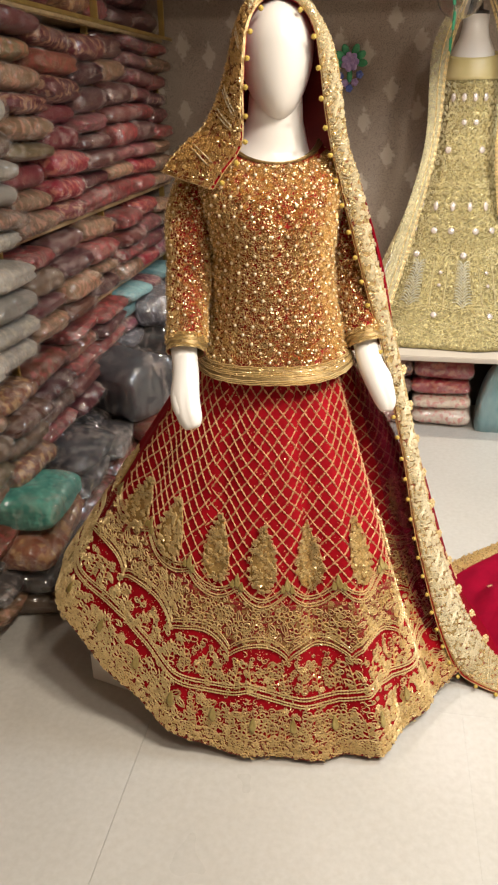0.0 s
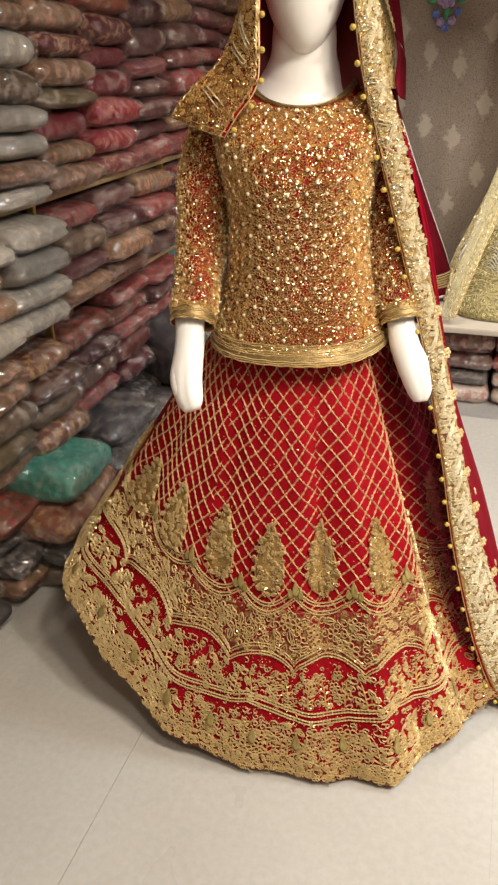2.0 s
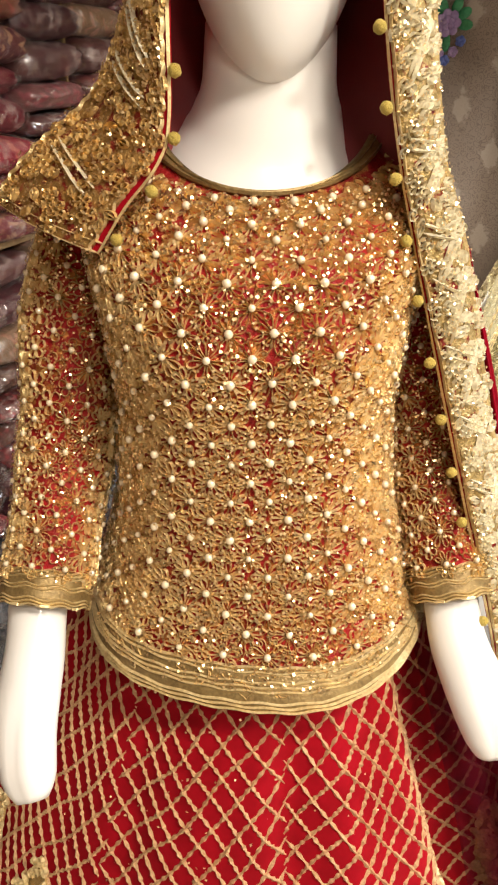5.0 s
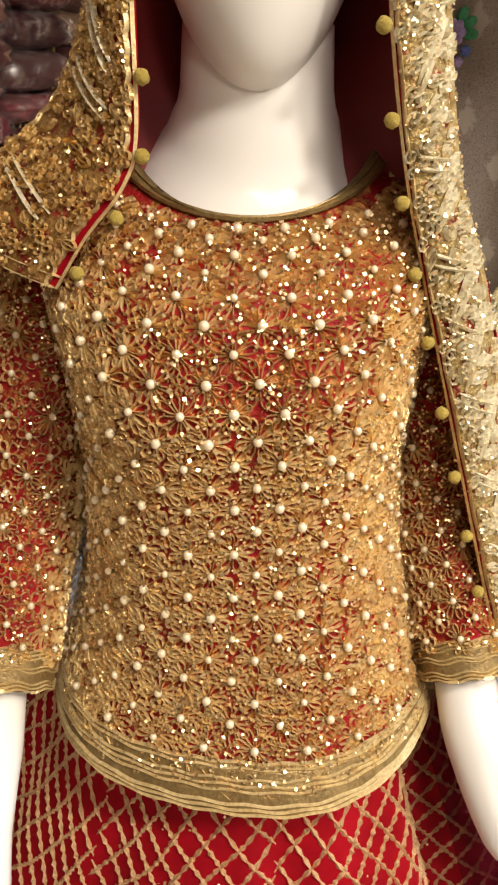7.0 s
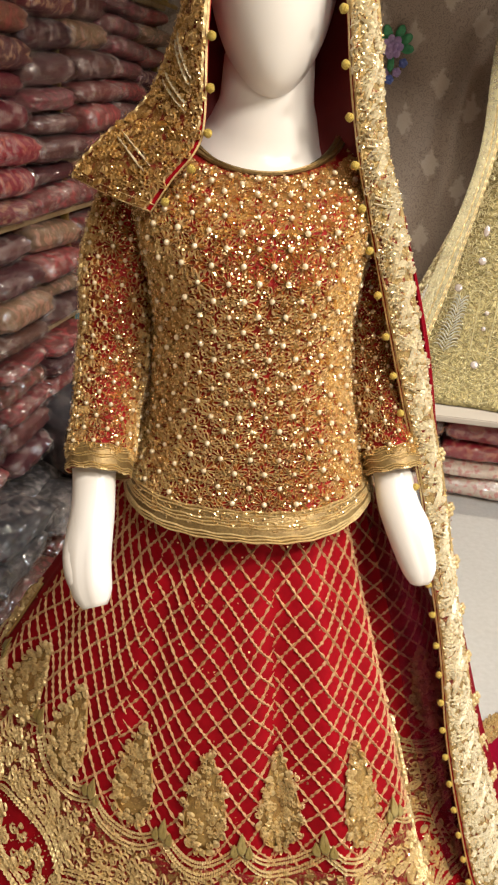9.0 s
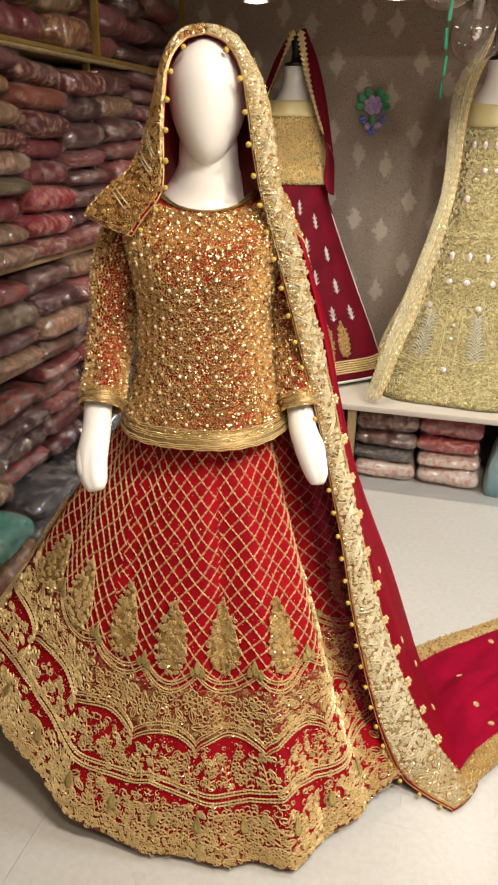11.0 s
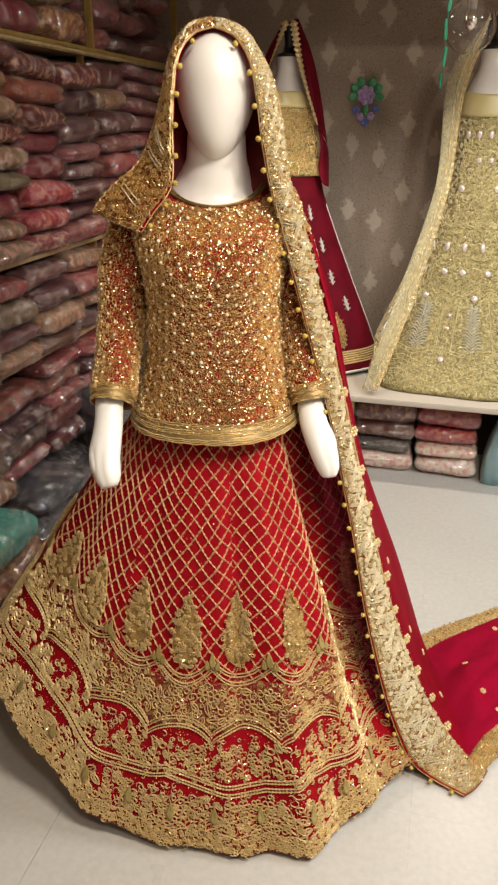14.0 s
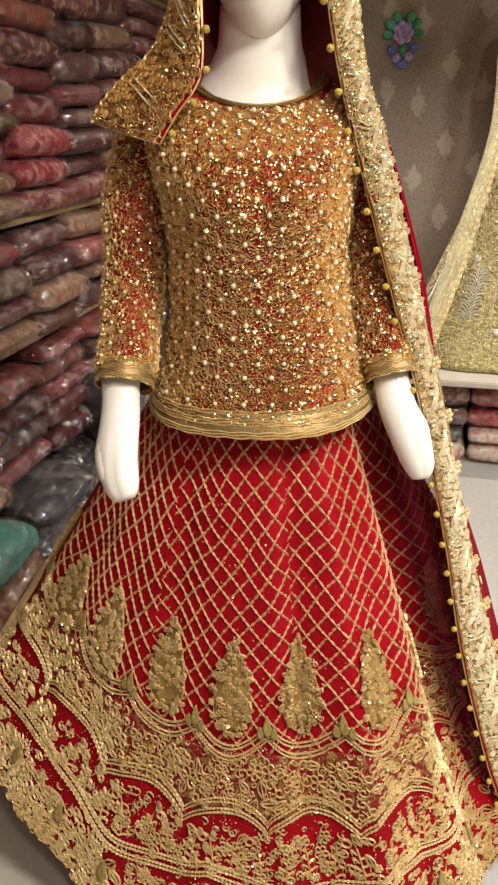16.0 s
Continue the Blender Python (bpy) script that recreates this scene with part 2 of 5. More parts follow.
def wallpaper_material():
    m = material("wallpaper", (0.2, 0.15, 0.1), 0.62)
    t = m.node_tree
    tc = t.nodes.new("ShaderNodeTexCoord")
    sep = t.nodes.new("ShaderNodeSeparateXYZ")
    t.links.new(tc.outputs["Object"], sep.inputs[0])
    wob = noise_node(t, 60, 2)
    soft = calc(t, "MULTIPLY", calc(t, "SUBTRACT", wob.outputs[0], 0.5), 1.3)
    marks = None
    for x0, z0 in ((-0.116, 0.200), (0.017, 0.150), (0.143, 0.295)):
        dx = calc(t, "ABSOLUTE", calc(t, "SUBTRACT", calc(t, "FLOORED_MODULO", calc(t, "ADD", sep.outputs[0], 0.195 - x0), 0.39), 0.195))
        dz = calc(t, "ABSOLUTE", calc(t, "SUBTRACT", calc(t, "FLOORED_MODULO", calc(t, "ADD", sep.outputs[2], 0.15 - z0), 0.30), 0.15))
        d = calc(t, "ADD", calc(t, "ADD", calc(t, "DIVIDE", dx, 0.044), calc(t, "DIVIDE", dz, 0.070)), soft)
        k = ramp(t, d, [(0.70, (1, 1, 1)), (1.0, (0, 0, 0))])
        marks = k if marks is None else calc(t, "MAXIMUM", marks, k)
    warp = noise_node(t, 22, 2)
    vm = t.nodes.new("ShaderNodeVectorMath")
    vm.operation = "MULTIPLY_ADD"
    vm.inputs[1].default_value = (0.035, 0.035, 0.035)
    t.links.new(warp.outputs["Color"], vm.inputs[0])
    t.links.new(tc.outputs["Object"], vm.inputs[2])
    v = t.nodes.new("ShaderNodeTexVoronoi")
    v.inputs["Scale"].default_value = 58
    t.links.new(vm.outputs[0], v.inputs["Vector"])
    wave = calc(t, "ABSOLUTE", calc(t, "SINE", calc(t, "MULTIPLY", v.outputs["Distance"], 8.5)))
    curls = ramp(t, wave, [(0.25, (1, 1, 1)), (0.55, (0, 0, 0))])
    ground = ramp(t, noise_node(t, 3, 3).outputs[0], [(0.35, (0.285, 0.225, 0.175)), (0.65, (0.325, 0.262, 0.208))])
    lined = mix(t, calc(t, "MULTIPLY", curls, 0.55), ground, (0.130, 0.096, 0.072))
    col = mix(t, calc(t, "MULTIPLY", marks, 0.72), lined, (0.50, 0.43, 0.35))
    t.links.new(col, t.nodes["Principled BSDF"].inputs["Base Color"])
    bump(m, curls, 0.15, 0.001)
    return m


WALLPAPER = wallpaper_material()


def tile_material():
    m = material("floor_tile", (0.66, 0.60, 0.52), 0.14)
    t = m.node_tree
    big = ramp(t, noise_node(t, 1.6, 3, coords="Position").outputs[0], [(0.3, (0.47, 0.445, 0.40)), (0.7, (0.56, 0.54, 0.50))])
    small = ramp(t, noise_node(t, 60, 4, coords="Position").outputs[0], [(0.3, (0.43, 0.405, 0.36)), (0.7, (0.57, 0.55, 0.51))])
    t.links.new(mix(t, 0.4, big, small), t.nodes["Principled BSDF"].inputs["Base Color"])
    t.links.new(ramp(t, noise_node(t, 3, 3, coords="Position").outputs[0], [(0.3, (0.27,) * 3), (0.7, (0.32,) * 3)]), t.nodes["Principled BSDF"].inputs["Roughness"])
    bump(m, noise_node(t, 40, 2, coords="Position").outputs[0], 0.04, 0.001)
    return m


TILE = tile_material()
GROUT = mottled("floor_joint", (0.33, 0.30, 0.26), (0.38, 0.35, 0.30), 20, 0.7)
# dark brown picked to cut bounced light from the hidden walls
SHOP_WALL = mottled("low_bounce_brown", (0.22, 0.165, 0.12), (0.27, 0.20, 0.15), 3, 0.7, 0, 0, 0.1, 200)
PAINT = mottled("wall_paint", (0.52, 0.46, 0.38), (0.56, 0.50, 0.42), 3, 0.7, 0, 0, 0.1, 200)
CEIL = mottled("ceiling_paint", (0.36, 0.27, 0.19), (0.40, 0.30, 0.21), 3, 0.6, 0, 0, 0.1, 150)
PLY = mottled("plywood", (0.30, 0.20, 0.10), (0.40, 0.28, 0.14), 8, 0.5, 0, 0, 0.2, 90, 0.001, 60)
BRASS = mottled("gilt_metal", (0.34, 0.22, 0.06), (0.44, 0.30, 0.09), 20, 0.4, 0.7, 0, 0.2, 300)
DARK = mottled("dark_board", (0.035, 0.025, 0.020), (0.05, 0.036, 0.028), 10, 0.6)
WHITE_PLASTIC = mottled("white_plastic", (0.62, 0.58, 0.53), (0.68, 0.64, 0.58), 12, 0.35)
BLACK = material("black_plastic", (0.015, 0.012, 0.011), 0.35)
GLOW = material("lamp_face", (1, 1, 1), 0.4)
GLOW.node_tree.nodes["Principled BSDF"].inputs["Emission Color"].default_value = (1, 0.88, 0.70, 1)
GLOW.node_tree.nodes["Principled BSDF"].inputs["Emission Strength"].default_value = 14
CHROME = material("silvered_glass", (0.85, 0.83, 0.80), 0.08, 1.0)
GLASS = material("clear_glass", (1, 1, 1), 0.02)
GLASS.node_tree.nodes["Principled BSDF"].inputs["Transmission Weight"].default_value = 1.0


# ---- mesh helpers ----
def mesh_of(name, verts, faces, mat, smooth=True):
    me = bpy.data.meshes.new(name)
    me.from_pydata([tuple(v) for v in verts], [], [tuple(f) for f in faces])
    me.materials.append(mat)
    if smooth:
        me.shade_smooth()
    me.update()
    return me


def part(name, me, parent, label="", kind=""):
    ob = new(name, me)
    ob.parent = parent
    return tagged(ob, label, kind=kind)


def thing(name, label, category, m=None, me=None, group="", kind=""):
    ob = new(name, me)
    if m is not None:
        ob.matrix_world = m
    return tagged(ob, label, category, group, kind)


def box_data(x0, x1, y0, y1, z0, z1, edge=0.004):
    bm = bmesh.new()
    bmesh.ops.create_cube(bm, size=1, matrix=Matrix.LocRotScale(((x0 + x1) / 2, (y0 + y1) / 2, (z0 + z1) / 2), None, (x1 - x0, y1 - y0, z1 - z0)))
    if edge:
        bmesh.ops.bevel(bm, geom=bm.edges[:], offset=edge, segments=2, affect="EDGES")
    return bm


def box_mesh(name, x0, x1, y0, y1, z0, z1, mat, edge=0.004):
    bm = box_data(x0, x1, y0, y1, z0, z1, edge)
    me = bpy.data.meshes.new(name)
    bm.to_mesh(me)
    bm.free()
    me.materials.append(mat)
    return me


def grid_faces(nu, nv, wrap=False):
    out = []
    for i in range(nu if wrap else nu - 1):
        for j in range(nv - 1):
            a, b = i * nv + j, ((i + 1) % nu) * nv + j
            out.append((a, b, b + 1, a + 1))
    return out


def sheet(name, surf, us, vs, mat, thick=0.003, wrap=False):
    """A cloth sheet over surf(u, v), closed with a back side a little behind."""
    uu, vv = np.meshgrid(us, vs, indexing="ij")
    p = surf(uu, vv).reshape(-1, 3)
    n = normals(surf, uu, vv).reshape(-1, 3)
    nu, nv = len(us), len(vs)
    f = grid_faces(nu, nv, wrap)
    k = len(p)
    back = [tuple(k + i for i in reversed(q)) for q in f]
    rim = []
    for j in (0, nv - 1):
        for i in range(nu if wrap else nu - 1):
            a, b = i * nv + j, ((i + 1) % nu) * nv + j
            rim.append((a, b, b + k, a + k) if j else (b, a, a + k, b + k))
    if not wrap:
        for i in (0, nu - 1):
            for j in range(nv - 1):
                a, b = i * nv + j, i * nv + j + 1
                rim.append((b, a, a + k, b + k) if i else (a, b, b + k, a + k))
    return mesh_of(name, np.vstack([p, p - n * thick]), f + back + rim, mat)


def normals(surf, u, v, e=1e-3):
    a = surf(u + e, v) - surf(u - e, v)
    b = surf(u, v + e) - surf(u, v - e)
    n = np.cross(a, b)
    return n / (np.linalg.norm(n, axis=-1, keepdims=True) + 1e-12)


def cords(name, surf, uv, width, height, mat, lift=0.0, beads=0):
    """Raised threads along lines of (u, v) on a surface: uv is (lines, steps, 2). beads: waves of the width along a line."""
    uv = np.asarray(uv, float)
    u, v = uv[..., 0], uv[..., 1]
    p, n = surf(u, v), normals(surf, u, v)
    t = np.gradient(p, axis=1)
    t /= np.linalg.norm(t, axis=-1, keepdims=True) + 1e-9
    s = np.cross(n, t)
    w = np.asarray(width, float)
    w = (w[:, None] if w.ndim else np.full(uv.shape[:1], float(w))[:, None]) * np.ones(uv.shape[:2])
    if beads:
        w = w * (0.72 + 0.28 * np.cos(np.arange(uv.shape[1]) * np.pi))[None]
    taper = np.ones(uv.shape[1])
    taper[0] = taper[-1] = 0.35
    w = w * taper
    h = (w / w.max() * height)[..., None]
    a = p - s * w[..., None] / 2 - n * 0.001
    b = p + n * (h + lift)
    c = p + s * w[..., None] / 2 - n * 0.001
    lines, steps = uv.shape[:2]
    verts = np.stack([a, b, c], 2).reshape(-1, 3)
    base = (np.arange(lines)[:, None] * steps + np.arange(steps - 1)[None]).ravel() * 3
    f1 = np.stack([base, base + 1, base + 4, base + 3], 1)
    f2 = np.stack([base + 1, base + 2, base + 5, base + 4], 1)
    return mesh_of(name, verts, np.vstack([f1, f2]).tolist(), mat, False)


def flakes(name, surf, uv, size, mat, tilt, rng, lift=0.003):
    """Small flat sequins on a surface, each tipped its own way."""
    p, n = surf(uv[:, 0], uv[:, 1]), normals(surf, uv[:, 0], uv[:, 1])
    n = n + rng.normal(0, tilt, n.shape)
    n /= np.linalg.norm(n, axis=1, keepdims=True)
    a = np.cross(n, rng.normal(0, 1, n.shape))
    a /= np.linalg.norm(a, axis=1, keepdims=True)
    b = np.cross(n, a)
    r = size * rng.uniform(0.6, 1.2, len(p))[:, None]
    p = p + n * lift
    verts = np.stack([p + a * r, p + b * r, p - a * r, p - b * r], 1).reshape(-1, 3)
    q = np.arange(len(p))[:, None] * 4 + np.arange(4)[None]
    return mesh_of(name, verts, q.tolist(), mat, False)


def curl_lines(rng, centres, size, su, sv, steps=9, turns=(0.5, 1.3)):
    """Curled threads round centres (u, v): part spirals and bows. su, sv: metres for one unit of u and v there."""
    k = len(centres)
    t = np.linspace(0, 1, steps)[None]
    a0 = rng.uniform(0, 2 * np.pi, k)[:, None]
    turn = rng.uniform(*turns, k)[:, None] * 2 * np.pi * rng.choice([-1, 1], k)[:, None]
    r = size * rng.uniform(0.5, 1.3, k)[:, None] * (1 - 0.75 * t)
    x, y = r * np.cos(a0 + turn * t), r * np.sin(a0 + turn * t)
    return np.stack([centres[:, :1] + x / su, centres[:, 1:] + y / sv], -1)


def hex_spots(g, u0, u1, v0, v1, du, dv, jitter):
    out = []
    for j, v in enumerate(np.arange(v0 + dv / 2, v1, dv)):
        for u in np.arange(u0 + (j % 2) * du / 2, u1, du):
            out.append((u + g.normal(0, jitter * du), v + g.normal(0, jitter * dv)))
    return np.array(out)


def motif_lines(g, centres, size, su, sv, kinds=("scroll", "scroll", "bloom", "leaf"), steps=11):
    """Embroidered motifs round centres (u, v): spiral scrolls with a tail, five-looped blooms and veined leaves."""
    out, t = [], np.linspace(0, 1, steps)

    def put(c, x, y):
        out.append(np.stack([c[0] + x / su, c[1] + y / sv], -1))

    for c in centres:
        kind, a0, s = g.choice(kinds), g.uniform(0, 6.28), size * g.uniform(0.85, 1.15)
        if kind == "scroll":
            for sd in (1, -1):
                r, a = 0.55 * s * (1 - 0.8 * t), a0 + sd * 8.2 * t
                ox, oy = 0.5 * s * math.cos(a0 + 1.57 * sd), 0.5 * s * math.sin(a0 + 1.57 * sd)
                put(c, ox + r * np.cos(a), oy + r * np.sin(a))
            put(c, s * (t - 0.5) * math.cos(a0) + 0.2 * s * np.sin(6 * t), s * (t - 0.5) * 1.6 * math.sin(a0))
        elif kind == "star":
            for k in range(8):
                b = a0 * 0.06 + k * 0.7854
                x, y = s * (0.12 + 0.88 * np.sin(np.pi * t)), 0.17 * s * np.sin(2 * np.pi * t)
                put(c, x * math.cos(b) - y * math.sin(b), x * math.sin(b) + y * math.cos(b))
        elif kind == "bloom":
            for k in range(5):
                b = a0 + k * 1.2566
                w = np.sin(np.pi * t)
                x, y = 0.75 * s * w, 0.26 * s * np.sin(2 * np.pi * t)
                put(c, x * math.cos(b) - y * math.sin(b), x * math.sin(b) + y * math.cos(b))
            put(c, 0.14 * s * np.cos(6.28 * t), 0.14 * s * np.sin(6.28 * t))
        else:
            for k in (-1, 0, 1):
                x, y = 1.5 * s * (t - 0.5), k * 0.34 * s * np.sin(np.pi * t)
                put(c, x * math.cos(a0) - y * math.sin(a0), x * math.sin(a0) + y * math.cos(a0))
    return np.array(out)


def smooth_curve(points, n):
    """n points along a smooth line through the given ones."""
    p = np.asarray(points, float)
    d = np.r_[0, np.cumsum(np.linalg.norm(np.diff(p, axis=0), axis=1))]
    q = np.vstack([2 * p[0] - p[1], p, 2 * p[-1] - p[-2]])
    out = []
    for s in np.linspace(0, d[-1], n):
        i = min(int(np.searchsorted(d, s, side="right")) - 1, len(p) - 2)
        t = (s - d[i]) / (d[i + 1] - d[i])
        p0, p1, p2, p3 = q[i], q[i + 1], q[i + 2], q[i + 3]
        out.append(0.5 * (2 * p1 + (p2 - p0) * t + (2 * p0 - 5 * p1 + 4 * p2 - p3) * t**2 + (3 * p1 - p0 - 3 * p2 + p3) * t**3))
    return np.array(out)


def tube_data(points, radii, sides=10, squash=1.0, cap=True):
    """A tube along points with a radius at each one: verts and faces."""
    p = np.asarray(points, float)
    t = np.gradient(p, axis=0)
    t /= np.linalg.norm(t, axis=1, keepdims=True)
    ref = np.array([0, 1, 0]) if abs(t[0][1]) < 0.9 else np.array([1, 0, 0])
    a = np.cross(t, ref)
    a /= np.linalg.norm(a, axis=1, keepdims=True)
    b = np.cross(t, a)
    ang = np.linspace(0, 2 * np.pi, sides, endpoint=False)
    r = np.asarray(radii, float)[:, None, None] * np.ones((len(p), 1, 1))
    v = p[:, None] + r * (np.cos(ang)[None, :, None] * a[:, None] + squash * np.sin(ang)[None, :, None] * b[:, None])
    f = []
    for i in range(len(p) - 1):
        for j in range(sides):
            k = (j + 1) % sides
            f.append((i * sides + j, i * sides + k, (i + 1) * sides + k, (i + 1) * sides + j))
    if cap:
        f.append(tuple(range(sides))[::-1])
        f.append(tuple((len(p) - 1) * sides + j for j in range(sides)))
    return v.reshape(-1, 3), f


def join_data(*sets):
    verts, faces, base = [], [], 0
    for v, f in sets:
        verts.append(np.asarray(v, float))
        faces += [tuple(i + base for i in q) for q in f]
        base += len(v)
    return np.vstack(verts), faces


def ball_data(centre, rx, ry, rz, nu=12, nv=8):
    v, f = [], []
    for j in range(nv + 1):
        th = math.pi * j / nv
        for i in range(nu):
            ph = 2 * math.pi * i / nu
            v.append((centre[0] + rx * math.sin(th) * math.cos(ph), centre[1] + ry * math.sin(th) * math.sin(ph), centre[2] + rz * math.cos(th)))
    for j in range(nv):
        for i in range(nu):
            k = (i + 1) % nu
            f.append((j * nu + i, (j + 1) * nu + i, (j + 1) * nu + k, j * nu + k))
    return np.array(v), f


def lathe_data(profile, sides=24, centre=(0, 0)):
    """A turned form from (radius, height) pairs."""
    v, f = [], []
    for r, z in profile:
        for i in range(sides):
            a = 2 * math.pi * i / sides
            v.append((centre[0] + r * math.cos(a), centre[1] + r * math.sin(a), z))
    for j in range(len(profile) - 1):
        for i in range(sides):
            k = (i + 1) % sides
            f.append((j * sides + i, j * sides + k, (j + 1) * sides + k, (j + 1) * sides + i))
    return np.array(v), f


# ---- the room ----
WALL_Y, SHELF_X, STEP_Y, STEP_Z = 2.327, -0.97, 1.56, 0.40
sub = thing("floor", "cream screed under glossy floor tiles", "floor", me=box_mesh("floor", -1.5, 2.7, -3.5, 2.45, -0.12, -0.006, GROUT, 0), kind="structure")
thing("wall_back", "taupe scroll-patterned wallpaper with pale diamond motifs", "wall", me=box_mesh("wall_back", -1.5, 2.7, WALL_Y, WALL_Y + 0.12, -0.006, 2.7, WALLPAPER, 0), kind="structure")
thing("wall_left", "wall behind the shelves, brown to cut bounced light", "wall", me=box_mesh("wall_left", -1.52, -1.40, -3.5, WALL_Y, -0.006, 2.7, SHOP_WALL, 0), kind="structure")
# right and front walls are unseen: pale right as fill, dark front
thing("wall_right", "unseen shop wall, toned to steer bounced light", "wall", me=box_mesh("wall_right", 2.6, 2.72, -3.5, WALL_Y, -0.006, 2.7, PAINT, 0), kind="structure")
thing("wall_front", "unseen shop wall, toned to steer bounced light", "wall", me=box_mesh("wall_front", -1.40, 2.6, -3.5, -3.38, -0.006, 2.7, SHOP_WALL, 0), kind="structure")
# front ceiling and step are unseen, placed so lamps reach the wallpaper
thing("ceiling", "unseen ceiling, set high for the lamps", "ceiling", me=box_mesh("ceiling", -1.40, 2.6, -3.38, 1.2, 2.7, 2.8, PAINT, 0), kind="structure")
thing("ceiling_low", "brown painted lowered ceiling", "ceiling", me=box_mesh("ceiling_low", -1.40, 2.6, 1.2, WALL_Y, 2.105, 2.8, CEIL, 0), kind="structure")


# ---- bundles of folded clothes ----
def packet_data(layers, seed, soft=0.0, grow=0.0, nu=32, nv=14):
    """A folded garment as a soft slab of unit size on z = 0: rounded front and back along y, blunt ends, folds as grooves round the front. soft: 0 a flat packet, 1 a slack sack."""
    g = np.random.default_rng(seed)
    ph = g.uniform(0, 6.28, 8)
    ez, ey = 0.72 + 0.12 * soft, 9 - 5 * soft

    def sp(c, e):
        return math.copysign(abs(c) ** e, c)

    v, f = [], []
    for j in range(nv + 1):
        y = math.sin(math.pi * (j / nv - 0.5))
        full = max(0.03, 1 - abs(y) ** ey) ** 0.40
        for i in range(nu):
            a = 2 * math.pi * i / nu
            x, z = sp(math.cos(a), 0.62), sp(math.sin(a), ez)
            groove = 0.0
            for k in range(layers):
                zk = -0.75 + 1.5 * (k + 0.5) / layers + 0.12 * math.sin(1.6 * y + ph[k % 8])
                groove += 0.075 * math.exp(-(((z - zk) / 0.10) ** 2)) * (x > 0)
            q = noise.noise_vector(Vector((1.2 * x + ph[1], 1.5 * y + ph[2], 0.8 * z + ph[3])))
            q2 = noise.noise_vector(Vector((2.6 * x + ph[2], 4.5 * y + ph[3], 1.6 * z + ph[1])))
            wob = 1 + 1.2 * soft
            px = x * (0.5 + grow) * (1 - groove) * (0.82 + 0.18 * full) + wob * (0.022 * q[0] + 0.012 * q2[0])
            py = y * (0.5 + grow) * (1 - 0.05 * abs(z) ** 3) + wob * (0.012 * q[1] + 0.008 * q2[1])
            pz = 0.5 + (0.5 + 1.5 * grow) * z * (0.30 + 0.70 * full) * (1 + 0.05 * math.cos(1.5 * y + ph[4])) + wob * (0.06 * q[2] + 0.04 * q2[2])
            if grow:
                c = noise.noise_vector(Vector((4 * x + ph[5], 9 * y + ph[6], 2.2 * z + ph[7])))
                px, py, pz = px + 0.016 * abs(c[0]), py + 0.006 * c[1], pz + 0.07 * c[2]
            v.append((px, py, pz))
    for j in range(nv):
        for i in range(nu):
            k = (i + 1) % nu
            f.append((j * nu + i, j * nu + k, (j + 1) * nu + k, (j + 1) * nu + i))
    f.append(tuple(range(nu))[::-1])
    f.append(tuple(nv * nu + i for i in range(nu)))
    return v, f


PILLOWS = {}
WORDS = {"maroon": "maroon", "mauve": "dusty mauve", "rose": "dusty rose", "brown": "brown patterned", "beige": "beige", "red": "bright red", "pink": "pink", "cream": "cream white", "grey": "grey",
         "teal": "teal green", "orange": "orange", "gold": "ochre", "bluegrey": "blue-green", "lilac": "pale lilac", "printed": "cream and red printed"}


def bundle(at, w, d, h, cloth, variant, turn=0.0, tip=0.0, where="on the shelf", group="wrapped garments on the shelves", roll=0.0, soft=0):
    key = (variant, cloth, soft)
    if key not in PILLOWS:
        PILLOWS[key] = mesh_of("garment_bundle", *packet_data(variant % 4, variant, soft), CLOTHS[cloth])
    wrap = (variant, soft)
    if wrap not in PILLOWS:
        PILLOWS[wrap] = mesh_of("clear_wrap", *packet_data(0, variant, soft, 0.022, 44, 24), PLASTIC)
    m = pose(*at, tip, roll, turn) @ Matrix.Diagonal((d, w, h, 1))
    word = "sack" if soft else "folded garment"
    ob = thing("garment_bundle", f"{WORDS[cloth]} {word} in clear plastic {where}", "garment bundle", m, PILLOWS[key], group)
    part("clear_wrap", PILLOWS[wrap], ob, "shiny crinkled clear plastic wrap").visible_shadow = False
    return ob


BOARDS = (0.03, 0.37, 0.735, 1.075, 1.735)
POSTS = (-0.42, 0.39, 1.285, 2.20)
unit = thing("shelf_unit", "tall plywood shelving with gilt metal uprights along the wall", "shelf")
for z in BOARDS:
    part("shelf_board", box_mesh("shelf_board", -1.39, SHELF_X - 0.02, POSTS[0], 2.30, z - 0.022, z - 0.002, PLY), unit)
    if z > 1.5:
        part("edge_strip", box_mesh("edge_strip", SHELF_X + 0.022, SHELF_X + 0.030, POSTS[0], 2.30, z - 0.016, z - 0.002, BRASS, 0.002), unit, "gilt metal edge strip")
for y in POSTS:
    part("upright", box_mesh("upright", SHELF_X - 0.052, SHELF_X - 0.026, y - 0.007, y + 0.007, 0.0, 1.712, BRASS, 0.002), unit, "slim gilt metal upright")

    part("upright", box_mesh("upright", SHELF_X - 0.006, SHELF_X + 0.021, y - 0.007, y + 0.007, 1.735, 2.10, BRASS, 0.002), unit, "slim gilt metal upright")

